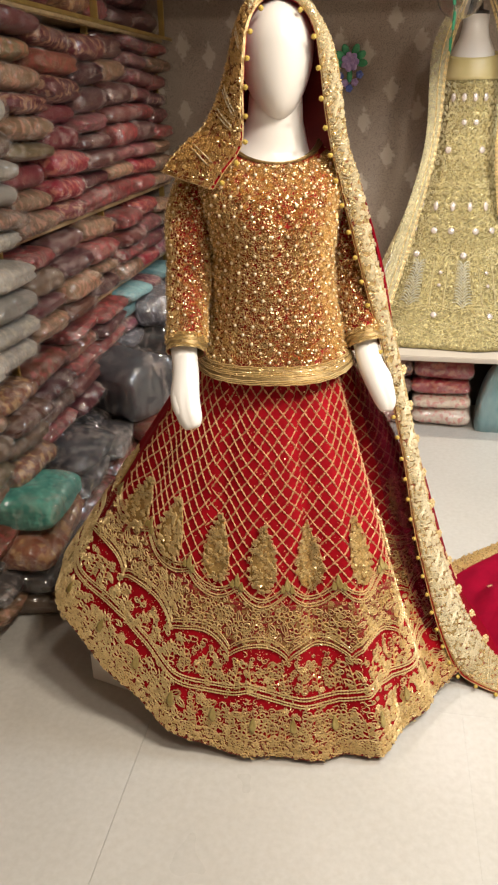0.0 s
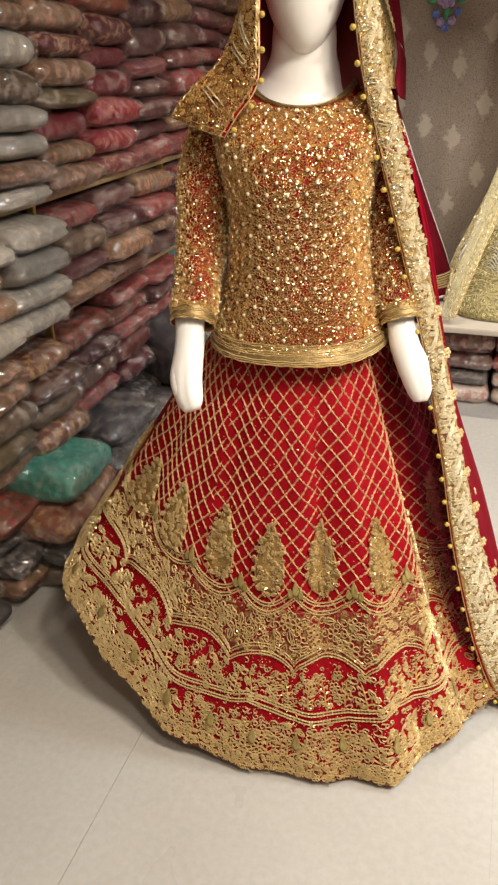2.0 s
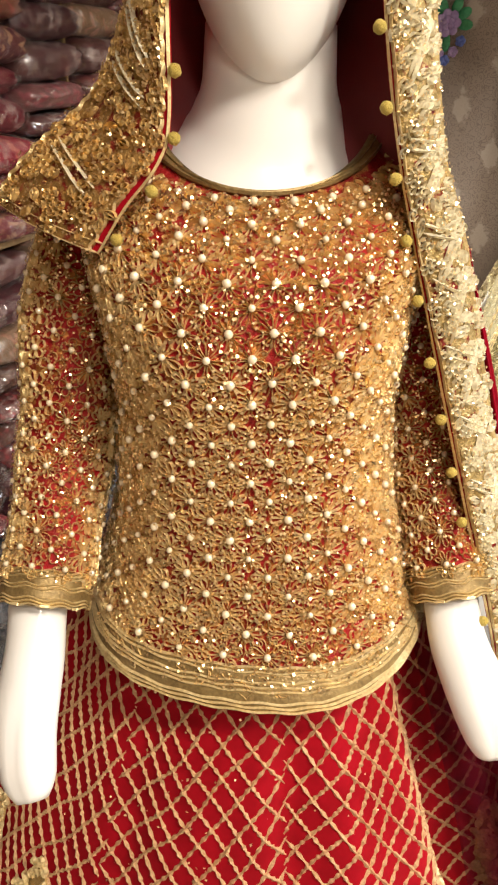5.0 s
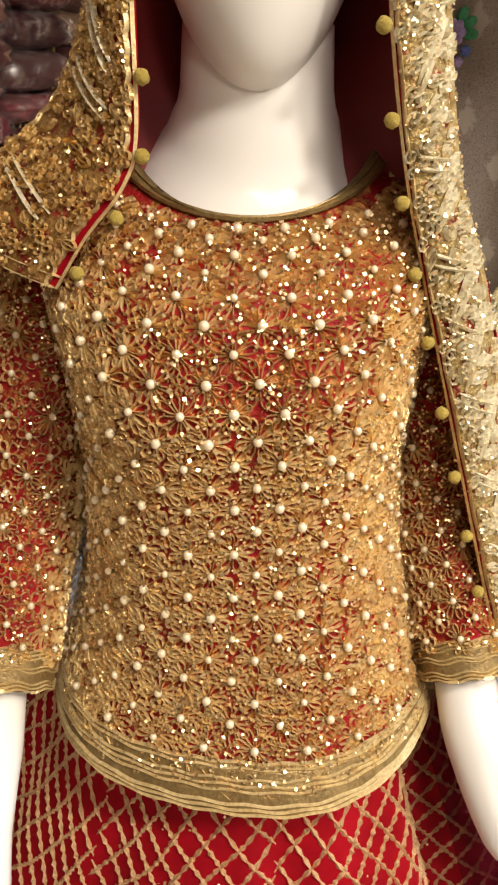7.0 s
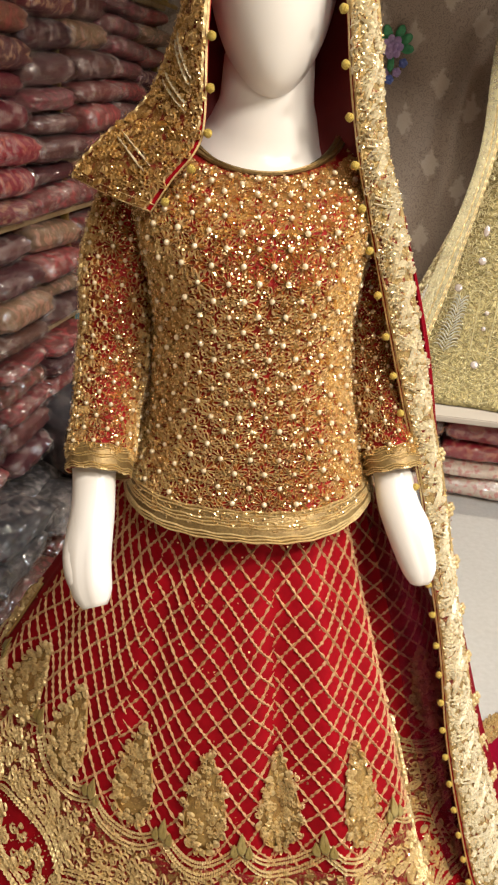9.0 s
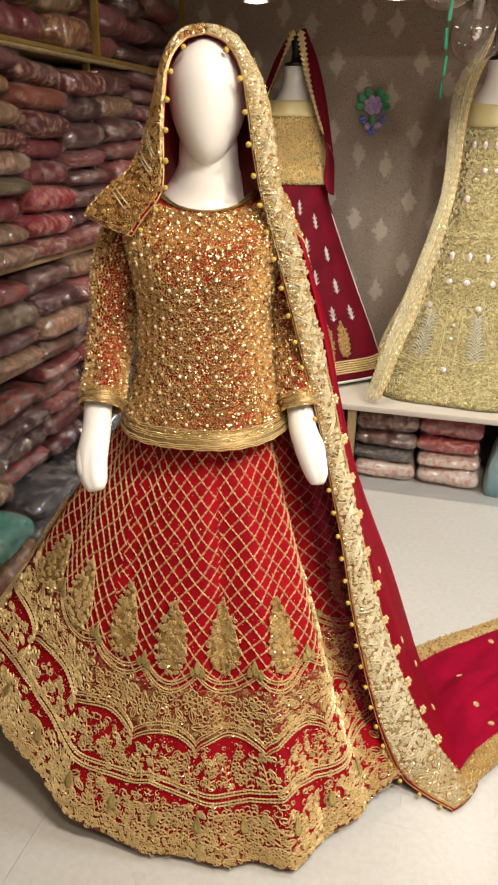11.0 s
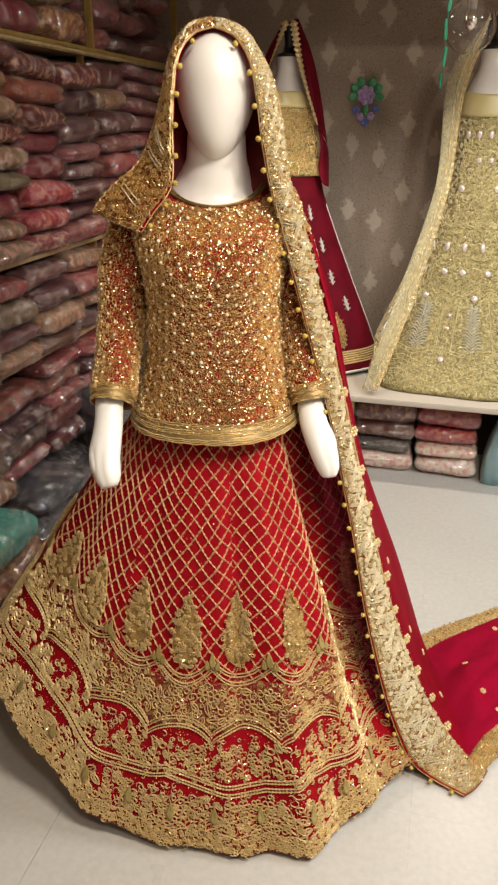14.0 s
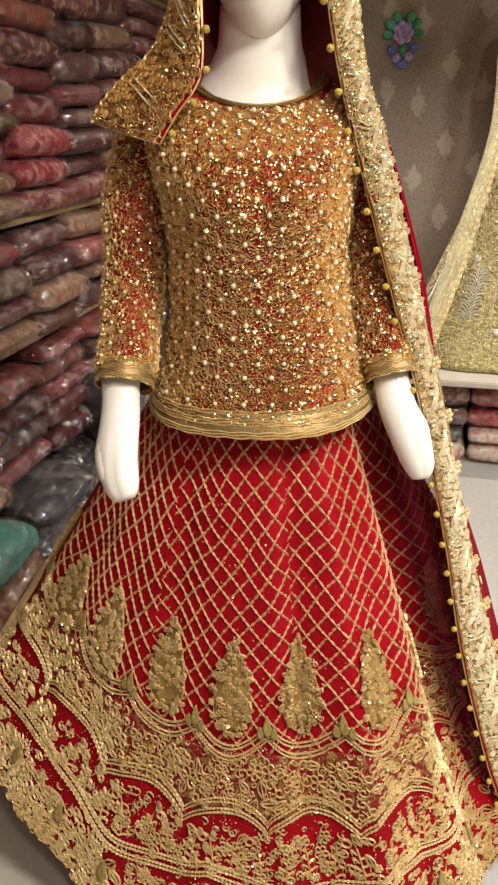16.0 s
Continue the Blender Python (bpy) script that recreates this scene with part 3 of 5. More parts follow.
rng = random.Random(7)
MIXES = [
    (["cream", "beige", "cream"], ["cream", "beige", "gold"], ["cream", "cream", "beige"]),
    (["brown", "maroon", "red", "beige", "gold"], ["maroon", "red", "rose", "brown"], ["rose", "mauve", "maroon", "mauve"]),
    (["rose", "mauve", "beige", "rose"], ["mauve", "red", "rose", "mauve"], ["rose", "pink", "mauve", "beige"]),
]
for bay in range(3):
    y0, y1 = POSTS[bay] + 0.014, POSTS[bay + 1] - 0.014
    cols = 3
    for n in range(cols):
        w = (y1 - y0) / cols
        yc = y0 + w * (n + 0.5)
        for lev, z0 in enumerate(BOARDS):
            top = BOARDS[lev + 1] - 0.026 if lev < 4 else 2.04
            names = MIXES[bay][n]
            if lev == 0:
                names = ["grey", "orange", "beige", "grey", "brown"]
            if lev == 1:
                names = (["gold", "orange", "beige"], ["brown", "maroon", "rose"], ["lilac", "pink", "bluegrey", "grey"])[bay]
            if lev == 4:
                names = (["maroon", "red", "beige"], ["orange", "red", "gold", "beige"], ["mauve", "maroon", "rose"])[bay]
            if lev == 2 and bay == 1:
                names = ["beige", "brown", "rose", "maroon", "mauve"]
            lean, z = rng.uniform(-2.5, 2.5), z0
            while True:
                h = rng.uniform(0.060, 0.092) if lev < 4 else rng.uniform(0.085, 0.13)
                if z + 0.5 * h > top:
                    break
                h = min(h, top - z)
                out = rng.uniform(-0.022, 0.030) + (0.03 if bay < 1 else 0) - (0.05 if lev == 4 else 0)
                wide = w * rng.uniform(0.94, 1.05)
                bundle((SHELF_X - 0.125 + out, yc + rng.uniform(-0.012, 0.012), z - 0.003), wide, rng.uniform(0.31, 0.34), h * 1.04, rng.choice(names), rng.randrange(9), rng.uniform(-3.5, 3.5), lean + rng.uniform(-1.5, 1.5), soft=1 if lev == 4 else 0)
                z += h * 0.98

# parcels pushed in and piled along the foot of the shelves
FOOT = "at the foot of the shelves"
bundle((-0.90, 0.15, 0.285), 0.28, 0.26, 0.11, "teal", 1, 4, -3, "sticking out of the shelf")
bundle((-0.945, 0.15, 0.175), 0.36, 0.34, 0.11, "orange", 2, 4, 3, "sticking out of the shelf")
bundle((-0.945, 0.16, 0.085), 0.37, 0.34, 0.09, "grey", 6, 3, 0, FOOT)
bundle((-0.95, 0.17, 0.0), 0.38, 0.35, 0.09, "beige", 3, 6, 0, FOOT)
for y, z, h, cloth, k, turn in ((0.50, 0.0, 0.10, "grey", 4, 5), (0.51, 0.095, 0.10, "brown", 5, -4), (0.50, 0.19, 0.09, "grey", 7, 3), (0.53, 0.275, 0.095, "lilac", 2, -6),
                                (0.83, 0.0, 0.09, "orange", 1, -8), (0.84, 0.085, 0.11, "brown", 3, 4), (0.80, 0.19, 0.10, "grey", 5, 8)):
    bundle((-0.965 + 0.01 * (k % 3), y, z), 0.31, 0.30, h, cloth, k, turn, 0, FOOT, soft=1)
bundle((-0.845, 0.66, 0.0), 0.26, 0.17, 0.05, "grey", 6, -14, 0, "lying flat on the floor", roll=6)
bundle((-0.84, 1.15, 0.0), 0.34, 0.34, 0.085, "rose", 2, 66, 0, "on the floor")
bundle((-0.84, 1.15, 0.085), 0.36, 0.34, 0.07, "gold", 4, 74, 0, "on the floor")
bundle((-0.84, 1.15, 0.155), 0.42, 0.36, 0.11, "brown", 4, 62, 0, "on the floor")
bundle((-0.885, 1.07, 0.252), 0.34, 0.32, 0.26, "lilac", 2, 68, 0, "beside the shelves", "grey wrapped sacks")
bundle((-0.86, 1.60, 0.50), 0.30, 0.30, 0.15, "lilac", 5, 20, 0, "beside the shelves", "grey wrapped sacks", soft=1)
bundle((-0.84, 1.58, 0.30), 0.34, 0.34, 0.20, "grey", 3, -10, 0, "beside the shelves", "grey wrapped sacks", soft=1)
bundle((-0.84, 1.58, 0.0), 0.36, 0.34, 0.30, "brown", 6, -10, 0, "on the floor", "grey wrapped sacks", soft=1)

# ---- display step along the back wall ----
step = thing("display_step", "low plywood display platform with open storage beneath", "platform")
part("step_top", box_mesh("step_top", -0.62, 2.2, STEP_Y - 0.02, WALL_Y - 0.004, STEP_Z - 0.024, STEP_Z, PAINT), step, "pale painted top board")
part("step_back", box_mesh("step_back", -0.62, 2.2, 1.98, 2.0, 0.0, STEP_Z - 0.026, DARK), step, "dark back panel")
for x in (-0.6, 0.035, 0.93, 1.55, 2.18):
    part("step_leg", box_mesh("step_leg", x - 0.018, x + 0.018, STEP_Y, STEP_Y + 0.04, 0.0, STEP_Z - 0.026, PLY), step)
for x, names in ((0.19, ["printed", "grey", "rose", "maroon"]), (0.475, ["printed", "printed", "red", "red"]), (0.93, ["grey", "orange", "bluegrey", "red"]), (1.24, ["red", "rose", "printed", "brown"]), (-0.25, ["maroon", "rose", "grey", "red"])):
    z = 0.0
    for k, cloth in enumerate(names):
        h = (0.088, 0.070, 0.078, 0.098)[k]
        bundle((x + rng.uniform(-0.012, 0.012), STEP_Y + 0.245, z), 0.275, 0.28, h * 1.05, cloth, rng.randrange(9), -90 + rng.uniform(-4, 4), rng.uniform(-1, 1), "under the platform", "wrapped garments under the platform")
        z += h
bundle((0.705, STEP_Y + 0.13, -0.008), 0.165, 0.15, 0.33, "bluegrey", 3, -90, -9, "by the platform", "wrapped garments under the platform", soft=1)

# ---- the mannequin in front ----
MAN = pose(-0.10, 0.03, 0, 0, 0, 15)
CX = -0.02


def head_data(nu=40, nv=32):
    v, f = [], []
    for j in range(nv + 1):
        th = math.pi * j / nv
        c, s = math.cos(th), math.sin(th)
        z = 1.560 + (0.092 * c if c > 0 else 0.139 * c)
        r = s * (1 if c > 0 else 1 - 0.16 * (-c) ** 1.4)
        for i in range(nu):
            a = 2 * math.pi * i / nu
            y = -0.02 + 0.098 * r * math.sin(a) - (0.035 * max(0, -c) ** 1.5)
            v.append((CX + 0.004 + 0.0785 * r * math.cos(a), y, z))
    for j in range(nv):
        for i in range(nu):
            k = (i + 1) % nu
            f.append((j * nu + i, (j + 1) * nu + i, (j + 1) * nu + k, j * nu + k))
    return np.array(v), f


ARM_L = [(-0.146, 0.012, 1.33), (-0.203, -0.005, 1.24), (-0.219, -0.07, 1.08), (-0.232, -0.165, 0.955)]
ARM_R = [(0.085, 0.012, 1.325), (0.136, 0.004, 1.24), (0.160, -0.04, 1.08), (0.186, -0.125, 0.945)]
HAND_L = [(-0.238, -0.155, 0.968), (-0.236, -0.192, 0.928), (-0.237, -0.220, 0.898), (-0.237, -0.244, 0.873), (-0.234, -0.262, 0.853), (-0.230, -0.274, 0.838), (-0.226, -0.284, 0.824)]
HAND_R = [(0.181, -0.115, 0.958), (0.187, -0.150, 0.915), (0.197, -0.175, 0.886), (0.207, -0.194, 0.860), (0.215, -0.205, 0.838), (0.218, -0.211, 0.823), (0.219, -0.214, 0.813)]
THUMB_L = [(-0.243, -0.190, 0.926), (-0.251, -0.218, 0.899), (-0.256, -0.240, 0.877), (-0.252, -0.260, 0.858), (-0.245, -0.274, 0.843)]


def mitten_data(line, radii, side, n=30, sides=32):
    """A closed hand that flows out of the wrist: a fuller thumb side and one crease down the front."""
    p = smooth_curve(line, n)
    t = np.gradient(p, axis=0)
    t /= np.linalg.norm(t, axis=1, keepdims=True)
    a = np.cross(t, [0, 1, 0])
    a /= np.linalg.norm(a, axis=1, keepdims=True)
    b = np.cross(t, a)
    s = np.linspace(0, 1, n)
    k = np.linspace(0, 1, len(radii))
    base = np.interp(s, k, radii)
    base[1:-1] = (base[:-2] + base[1:-1] + base[2:]) / 3
    ang = np.linspace(0, 2 * np.pi, sides, endpoint=False)
    front = np.pi / 2 + 0.15 * side
    thumb = np.pi if side > 0 else 0.0
    gap = np.abs((ang - thumb + np.pi) % (2 * np.pi) - np.pi)
    crease = 0.10 * np.exp(-(((ang - front) / 0.20) ** 2))[None] * np.clip((s - 0.45) / 0.25, 0, 1)[:, None]
    bulge = 0.16 * np.exp(-((gap / 0.6) ** 2))[None] * np.exp(-(((s - 0.60) / 0.14) ** 2))[:, None]
    r = base[:, None] * (1 - crease + bulge)
    v = p[:, None] + r[..., None] * (np.cos(ang)[None, :, None] * a[:, None] + 0.82 * np.sin(ang)[None, :, None] * b[:, None])
    f = [(i * sides + j, i * sides + (j + 1) % sides, (i + 1) * sides + (j + 1) % sides, (i + 1) * sides + j) for i in range(n - 1) for j in range(sides)]
    return v.reshape(-1, 3), f + [tuple((n - 1) * sides + j for j in range(sides))]


thing("mannequin", "glossy white faceless mannequin wearing a bridal outfit", "mannequin", MAN, mesh_of("mannequin", *join_data(
    head_data(),
    tube_data(smooth_curve([(CX, 0.012, 1.335), (CX, 0.006, 1.365), (CX + 0.003, -0.006, 1.405), (CX + 0.004, -0.02, 1.47)], 14), np.interp(np.linspace(0, 1, 14), [0, 0.12, 0.28, 0.45, 0.65, 1], [0.118, 0.106, 0.088, 0.072, 0.061, 0.057]), 32),
    ball_data((CX, 0.004, 1.305), 0.152, 0.086, 0.067, 40, 20),
    mitten_data(HAND_L, [0.0300, 0.0290, 0.0285, 0.0285, 0.0290, 0.0294, 0.0292, 0.0292, 0.0290, 0.0287, 0.0284, 0.0276, 0.0258, 0.016], 1),
    tube_data(smooth_curve(THUMB_L, 12), [0.006, 0.0105, 0.0140, 0.0160, 0.0168, 0.0166, 0.0162, 0.0158, 0.0154, 0.0148, 0.0134, 0.007], 14),
    mitten_data(HAND_R, [0.029, 0.0282, 0.0280, 0.0282, 0.0288, 0.0292, 0.0294, 0.0291, 0.0287, 0.0280, 0.0270, 0.0254, 0.0228, 0.014], -1),
    tube_data([(CX, 0.02, 0.05), (CX, 0.02, 1.3)], [0.09, 0.11], 16),
    tube_data([(CX, 0.02, 0.0), (CX, 0.02, 0.06)], [0.2, 0.2], 24)), WHITE_GLOSS))

# ---- the long skirt ----
HEM_A = [-180, -140, -106, -86, -77, -62, -50, -40, -20, 0, 15, 23, 35, 52, 63, 85, 120, 180]
HEM_R = [0.50, 0.55, 0.60, 0.60, 0.584, 0.542, 0.507, 0.486, 0.465, 0.458, 0.485, 0.528, 0.495, 0.50, 0.55, 0.56, 0.54, 0.50]
HEM_Z = [0.10, 0.22, 0.27, 0.265, 0.252, 0.186, 0.124, 0.068, 0.02, 0.015, 0.015, 0.015, 0.02, 0.03, 0.045, 0.05, 0.05, 0.05]


def skirt(u, v):
    """u: radians from the front towards the wearer's left hand; v: 0 at the hem, 1 at the waist."""
    d = np.degrees((np.asarray(u) + np.pi) % (2 * np.pi) - np.pi)
    s = np.clip(1 - np.asarray(v), 0, 1.05)
    rh, zh = np.interp(d, HEM_A, HEM_R), np.interp(d, HEM_A, HEM_Z)
    rw = 0.150 + 0.018 * np.cos(np.radians(d)) ** 2
    r = rw + (rh - rw) * s ** (1.03 - 0.12 * np.maximum(0, np.cos(np.radians(d))))
    r = r + 0.010 * s * (1 - 0.5 * s) * np.sin(9 * np.radians(d) + 1.0) + 0.005 * s * np.sin(17 * np.radians(d))
    r = r - 0.28 * s * (1 - s) * np.exp(-(((d - 60) / 11) ** 2)) + 0.22 * s * (1 - s) * np.exp(-(((d - 98) / 20) ** 2))
    r = r - s * (1 - s) * (0.085 * np.exp(-(((d - 9) / 5.5) ** 2)) + 0.05 * np.exp(-(((d + 32) / 6) ** 2)) + 0.04 * np.exp(-(((d + 66) / 7) ** 2)) - 0.06 * np.exp(-(((d - 42) / 9) ** 2)))
    z = 0.95 + (zh - 0.95) * s
    return np.stack([CX + r * np.sin(u), -r * np.cos(u), z], -1)


nr = np.random.default_rng(3)
lehenga = thing("lehenga_skirt", "flared red silk skirt with gold lattice and gold embroidered border", "skirt", MAN)
part("skirt_cloth", sheet("skirt_cloth", skirt, np.linspace(-np.pi, np.pi, 241)[:-1], np.linspace(0, 1, 60), RED_SILK, 0.004, True), lehenga)
# the lattice runs straight on each of eight gores and breaks at the seams
V0, V1, CELL_W, CELL_H, GORES = 0.40, 0.985, 0.0315, 0.0395, 8


def gore_lines(centre, g):
    half, v = math.pi / GORES, np.linspace(V0, V1, 240)
    p = skirt(np.full_like(v, centre), v)
    r = np.hypot(p[:, 0] - CX, p[:, 1])
    y = np.r_[0, np.cumsum(np.linalg.norm(np.diff(p, axis=0), axis=1))]
    r = r * (r[60] / r) ** 0.25
    out, off = [], g.uniform(0, 1, 2)
    for sgn in (-1, 1):
        for k in range(-38, 39):
            x = CELL_W * (k + off[0] + sgn * (y / CELL_H + off[1]))
            x = x + 0.32 * math.sin(centre) * y
            x = x + 0.0022 * np.sin(31 * x + 23 * y) + 0.0016 * np.sin(60 * y + 5 * k)
            turn = np.degrees((centre + x / r + np.pi) % (2 * np.pi) - np.pi)
            ok = np.nonzero((np.abs(x / r) < 1.02 * half) & (turn > -81) & (turn < 120))[0]
            if len(ok) > 8:
                out.append(np.stack([centre + x[ok] / r[ok], v[ok] + 0.002 * np.sin(70 * x[ok])], -1))
    return out


lines = [q for k in range(GORES) for q in gore_lines(math.radians(8 + 22.5 + 45 * k - 180), nr)]
for low, high, steps in ((0, 40, 15), (40, 80, 33), (80, 160, 65), (160, 999, 121)):
    some = [q[np.linspace(0, len(q) - 1, steps).astype(int)] for q in lines if low <= len(q) < high]
    if some:
        part("lattice_cord", cords("lattice_cord", skirt, some, 0.0066, 0.0042, LATTICE, 0, 1), lehenga, "diagonal gold thread lattice", "stuff")


def skirt_scale(u0, v0):
    p = skirt(np.array([u0]), np.array([v0]))[0]
    return float(np.hypot(p[0] - CX, p[1])), 0.98


def raised(surf, by):
    return lambda u, v: surf(u, v) + by * normals(surf, u, v)


def drop_form(surf, u0, v0, su, sv, w, h):
    """A leaf with a pointed tip, as a surface over (turn, ring)."""
    def leaf(t, r):
        x = w * np.sin(t) * (1.05 - 0.62 * (0.5 + 0.5 * np.cos(t)) ** 1.5) * r
        y = h * np.cos(t) * r + 0.12 * h * r * np.maximum(0, np.cos(t)) ** 6
        return surf(u0 + x / su, v0 + y / sv)
    return leaf


def paisley(surf, u0, v0, su, sv, w, h, parent, seed):
    g = np.random.default_rng(seed)
    leaf = drop_form(surf, u0, v0, su, sv, w, h)
    t = np.linspace(0, 2 * np.pi, 41)
    dome = lambda a, r: leaf(a, r) + (0.0035 * (1 - r**4))[..., None] * normals(surf, u0 + 0 * r, v0 + 0 * r)
    ob = part("paisley_motif", sheet("paisley_motif", lambda a, r: dome(-a, r), t, np.linspace(0.02, 1, 7), GOLD_CLOTH, 0.002), parent, "upright gold leaf motif")
    rings = []
    for r in (1.0, 0.62):
        x = w * np.sin(t) * (1.05 - 0.62 * (0.5 + 0.5 * np.cos(t)) ** 1.5) * r
        y = h * np.cos(t) * r + 0.12 * h * r * np.maximum(0, np.cos(t)) ** 6
        rings.append(np.stack([u0 + x / su, v0 + y / sv], -1))
    part("outline_cord", cords("outline_cord", raised(surf, 0.003), rings, 0.0040, 0.003, GOLD, 0, 1), ob)
    c = np.stack([u0 + g.uniform(-0.7, 0.7, 46) * w / su, v0 + g.uniform(-0.9, 0.75, 46) * h / sv], 1)
    c = np.vstack([c, rings[0][::2] + np.stack([g.normal(0, 0.06 * w / su, 21), g.normal(0, 0.02 * h / sv, 21)], 1)])
    part("curl_thread", cords("curl_thread", raised(surf, 0.0065), motif_lines(g, c, 0.0085 * min(1, w / 0.022), su, sv, ("leaf", "scroll")), 0.0024, 0.0034, PALE_GOLD), ob, kind="stuff")
    part("sequin_dust", flakes("sequin_dust", raised(surf, 0.008), c[g.integers(0, len(c), 60)] + np.stack([g.normal(0, 0.1 * w / su, 60), g.normal(0, 0.1 * h / sv, 60)], 1), 0.0019, SEQUIN, 0.5, g), ob, kind="stuff")
    return ob


MOTIFS = (-92, -69, -51, -30.5, -10.5, 9, 29.5, 52, 73)
for k, deg in enumerate(MOTIFS):
    a = math.radians(deg)
    su, sv = skirt_scale(a, 0.5)
    paisley(skirt, a, 0.508 - (0.045 if deg < -60 else 0.018 if deg < -40 else 0), su, sv, 0.034, 0.074, lehenga, 40 + k)

for v0, v1, u0, u1 in ((0.002, 0.045, -2.3, 2.1), (0.285, 0.400, -1.42, 2.1)):
    part("border_band", sheet("border_band", raised(skirt, 0.0012), np.linspace(u0, u1, 181), np.linspace(v0, v1, 9), BORDER, 0.0012), lehenga, "dense gold embroidered band")


def ring_lines(base, wave, count, steps=721, phase=0.0, bump_up=True):
    u = np.linspace(-1.45 if base > 0.3 else -np.pi, 2.4, steps)
    w = np.abs(np.sin(u * count / 2 + phase)) ** (0.62 if bump_up else 1.0)
    return np.stack([u, base + wave * (w if bump_up else 1 - w)], -1)


rows = []
for off in (0.0, 0.007, 0.019, 0.026):
    rows.append(ring_lines(0.385 + off, 0.042, 18, phase=0.118, bump_up=False))
    rows.append(ring_lines(0.250 + off, 0.040, 17.14, phase=0.15))
    rows.append(ring_lines(0.135 + off, 0.034, 8.37, phase=1.10, bump_up=False))
for off in (0.003, 0.034):
    rows.append(ring_lines(off, 0.012, 60))
part("scallop_cord", cords("scallop_cord", raised(skirt, 0.002), rows, 0.0046, 0.0040, PALE_GOLD, 0, 1), lehenga, "wavy gold cord rows", "stuff")


def scatter(g, n, u0, u1, v0, v1):
    return np.stack([g.uniform(u0, u1, n), g.uniform(v0, v1, n)], 1)


bands = ((0.300, 0.392, 0.066, 0.0265, 0.0200, PALE_GOLD), (0.048, 0.132, 0.066, 0.0250, 0.0180, PALE_GOLD), (0.172, 0.262, 0.090, 0.0300, 0.0155, PALE_GOLD), (0.004, 0.040, 0.038, 0.013, 0.0110, PALE_GOLD))
for v0, v1, du, dv, size, mat in bands:
    c = hex_spots(nr, -1.4 if v0 > 0.28 else -2.3, 2.0, v0, v1, du, dv, 0.12)
    part("scroll_thread", cords("scroll_thread", raised(skirt, 0.002), motif_lines(nr, c, size, 0.42, 0.98), 0.0028, 0.0030, mat), lehenga, "scrolled gold thread embroidery", "stuff")
c = np.vstack([scatter(nr, 320, -2.3, 2.0, 0.0, 0.05), scatter(nr, 520, -2.3, 2.0, 0.05, 0.15), scatter(nr, 450, -1.4, 2.0, 0.29, 0.40), scatter(nr, 420, -2.3, 2.0, 0.16, 0.27)])
part("curl_thread", cords("curl_thread", raised(skirt, 0.002), curl_lines(nr, c, 0.0085, 0.42, 0.98, 8), 0.0025, 0.0026, PALE_GOLD), lehenga, "short curls of pale gold thread", "stuff")
# sprigs in the open red bands: a stem with paired leaves and a hooked tip
sprigs = []
for base, tall, step, off in ((0.172, 0.085, 0.098, 0.0), (0.045, 0.080, 0.105, 0.05)):
    for k in range(int(4.3 / step)):
        u0 = -2.3 + k * step + off
        lean = 0.03 * (-1) ** k
        t = np.linspace(0, 1, 9)
        sprigs.append(np.stack([u0 + lean * 0.62 * t**2, base + tall * 0.76 * t], -1))
        w, top = np.linspace(0, 5.2, 9), base + tall * 0.76
        hook = (0.030 - 0.0042 * w) * np.sign(lean)
        sprigs.append(np.stack([u0 + lean * 0.62 + 0.030 * np.sign(lean) - hook * np.cos(w), top + 0.4 * np.abs(hook) * np.sin(w)], -1))
        for i in range(8):
            sd, f = (-1) ** i, i / 8
            sprigs.append(np.stack([u0 + lean * 0.62 * f**2 + sd * 0.034 * np.sin(t * 2.2) * (1 - 0.4 * f), base + tall * f * 0.66 + 0.020 * t - 0.022 * t**3], -1))
part("sprig_thread", cords("sprig_thread", raised(skirt, 0.001), sprigs, 0.0036, 0.0034, PALE_GOLD), lehenga, "gold leaf sprigs on red", "stuff")
part("sequin_dust", flakes("sequin_dust", raised(skirt, 0.003), np.vstack([scatter(nr, 5200, -2.3, 2.0, 0.0, 0.42), scatter(nr, 600, -2.3, 2.0, 0.42, 1.0)]), 0.0017, SEQUIN, 0.45, nr), lehenga, "tiny glinting sequins", "stuff")

# a three-leaved tip on each peak of the upper scallop
for k in range(-5, 5):
    a = math.radians(-0.75 + 20 * k)
    su = skirt_scale(a, 0.44)[0]
    for dx, dy, w, h in ((0.0, 0.020, 0.0075, 0.017), (-0.011, 0.008, 0.006, 0.010), (0.011, 0.008, 0.006, 0.010)):
        leaf = drop_form(skirt, a + dx / su, 0.432 + dy, su, 0.98, w, h)
        part("peak_leaf", sheet("peak_leaf", lambda q, r: leaf(-q, r) + (0.004 + 0 * r)[..., None] * normals(skirt, a + 0 * r, 0.44 + 0 * r), np.linspace(0, 2 * np.pi, 21), np.linspace(0.02, 1, 4), OLIVE_SATIN, 0.003), lehenga, "small gold leaf on the scallop")

for k in range(19):
    a = -2.25 + 0.225 * k
    leaf = drop_form(skirt, a, 0.088, skirt_scale(a, 0.09)[0], 0.98, 0.009, 0.019)
    part("satin_leaf", sheet("satin_leaf", lambda q, r: leaf(-q, r) + (0.004 + 0 * r)[..., None] * normals(skirt, a + 0 * r, 0.088 + 0 * r), np.linspace(0, 2 * np.pi, 25), np.linspace(0.02, 1, 4), OLIVE_SATIN, 0.003), lehenga, "olive satin-stitched leaf")

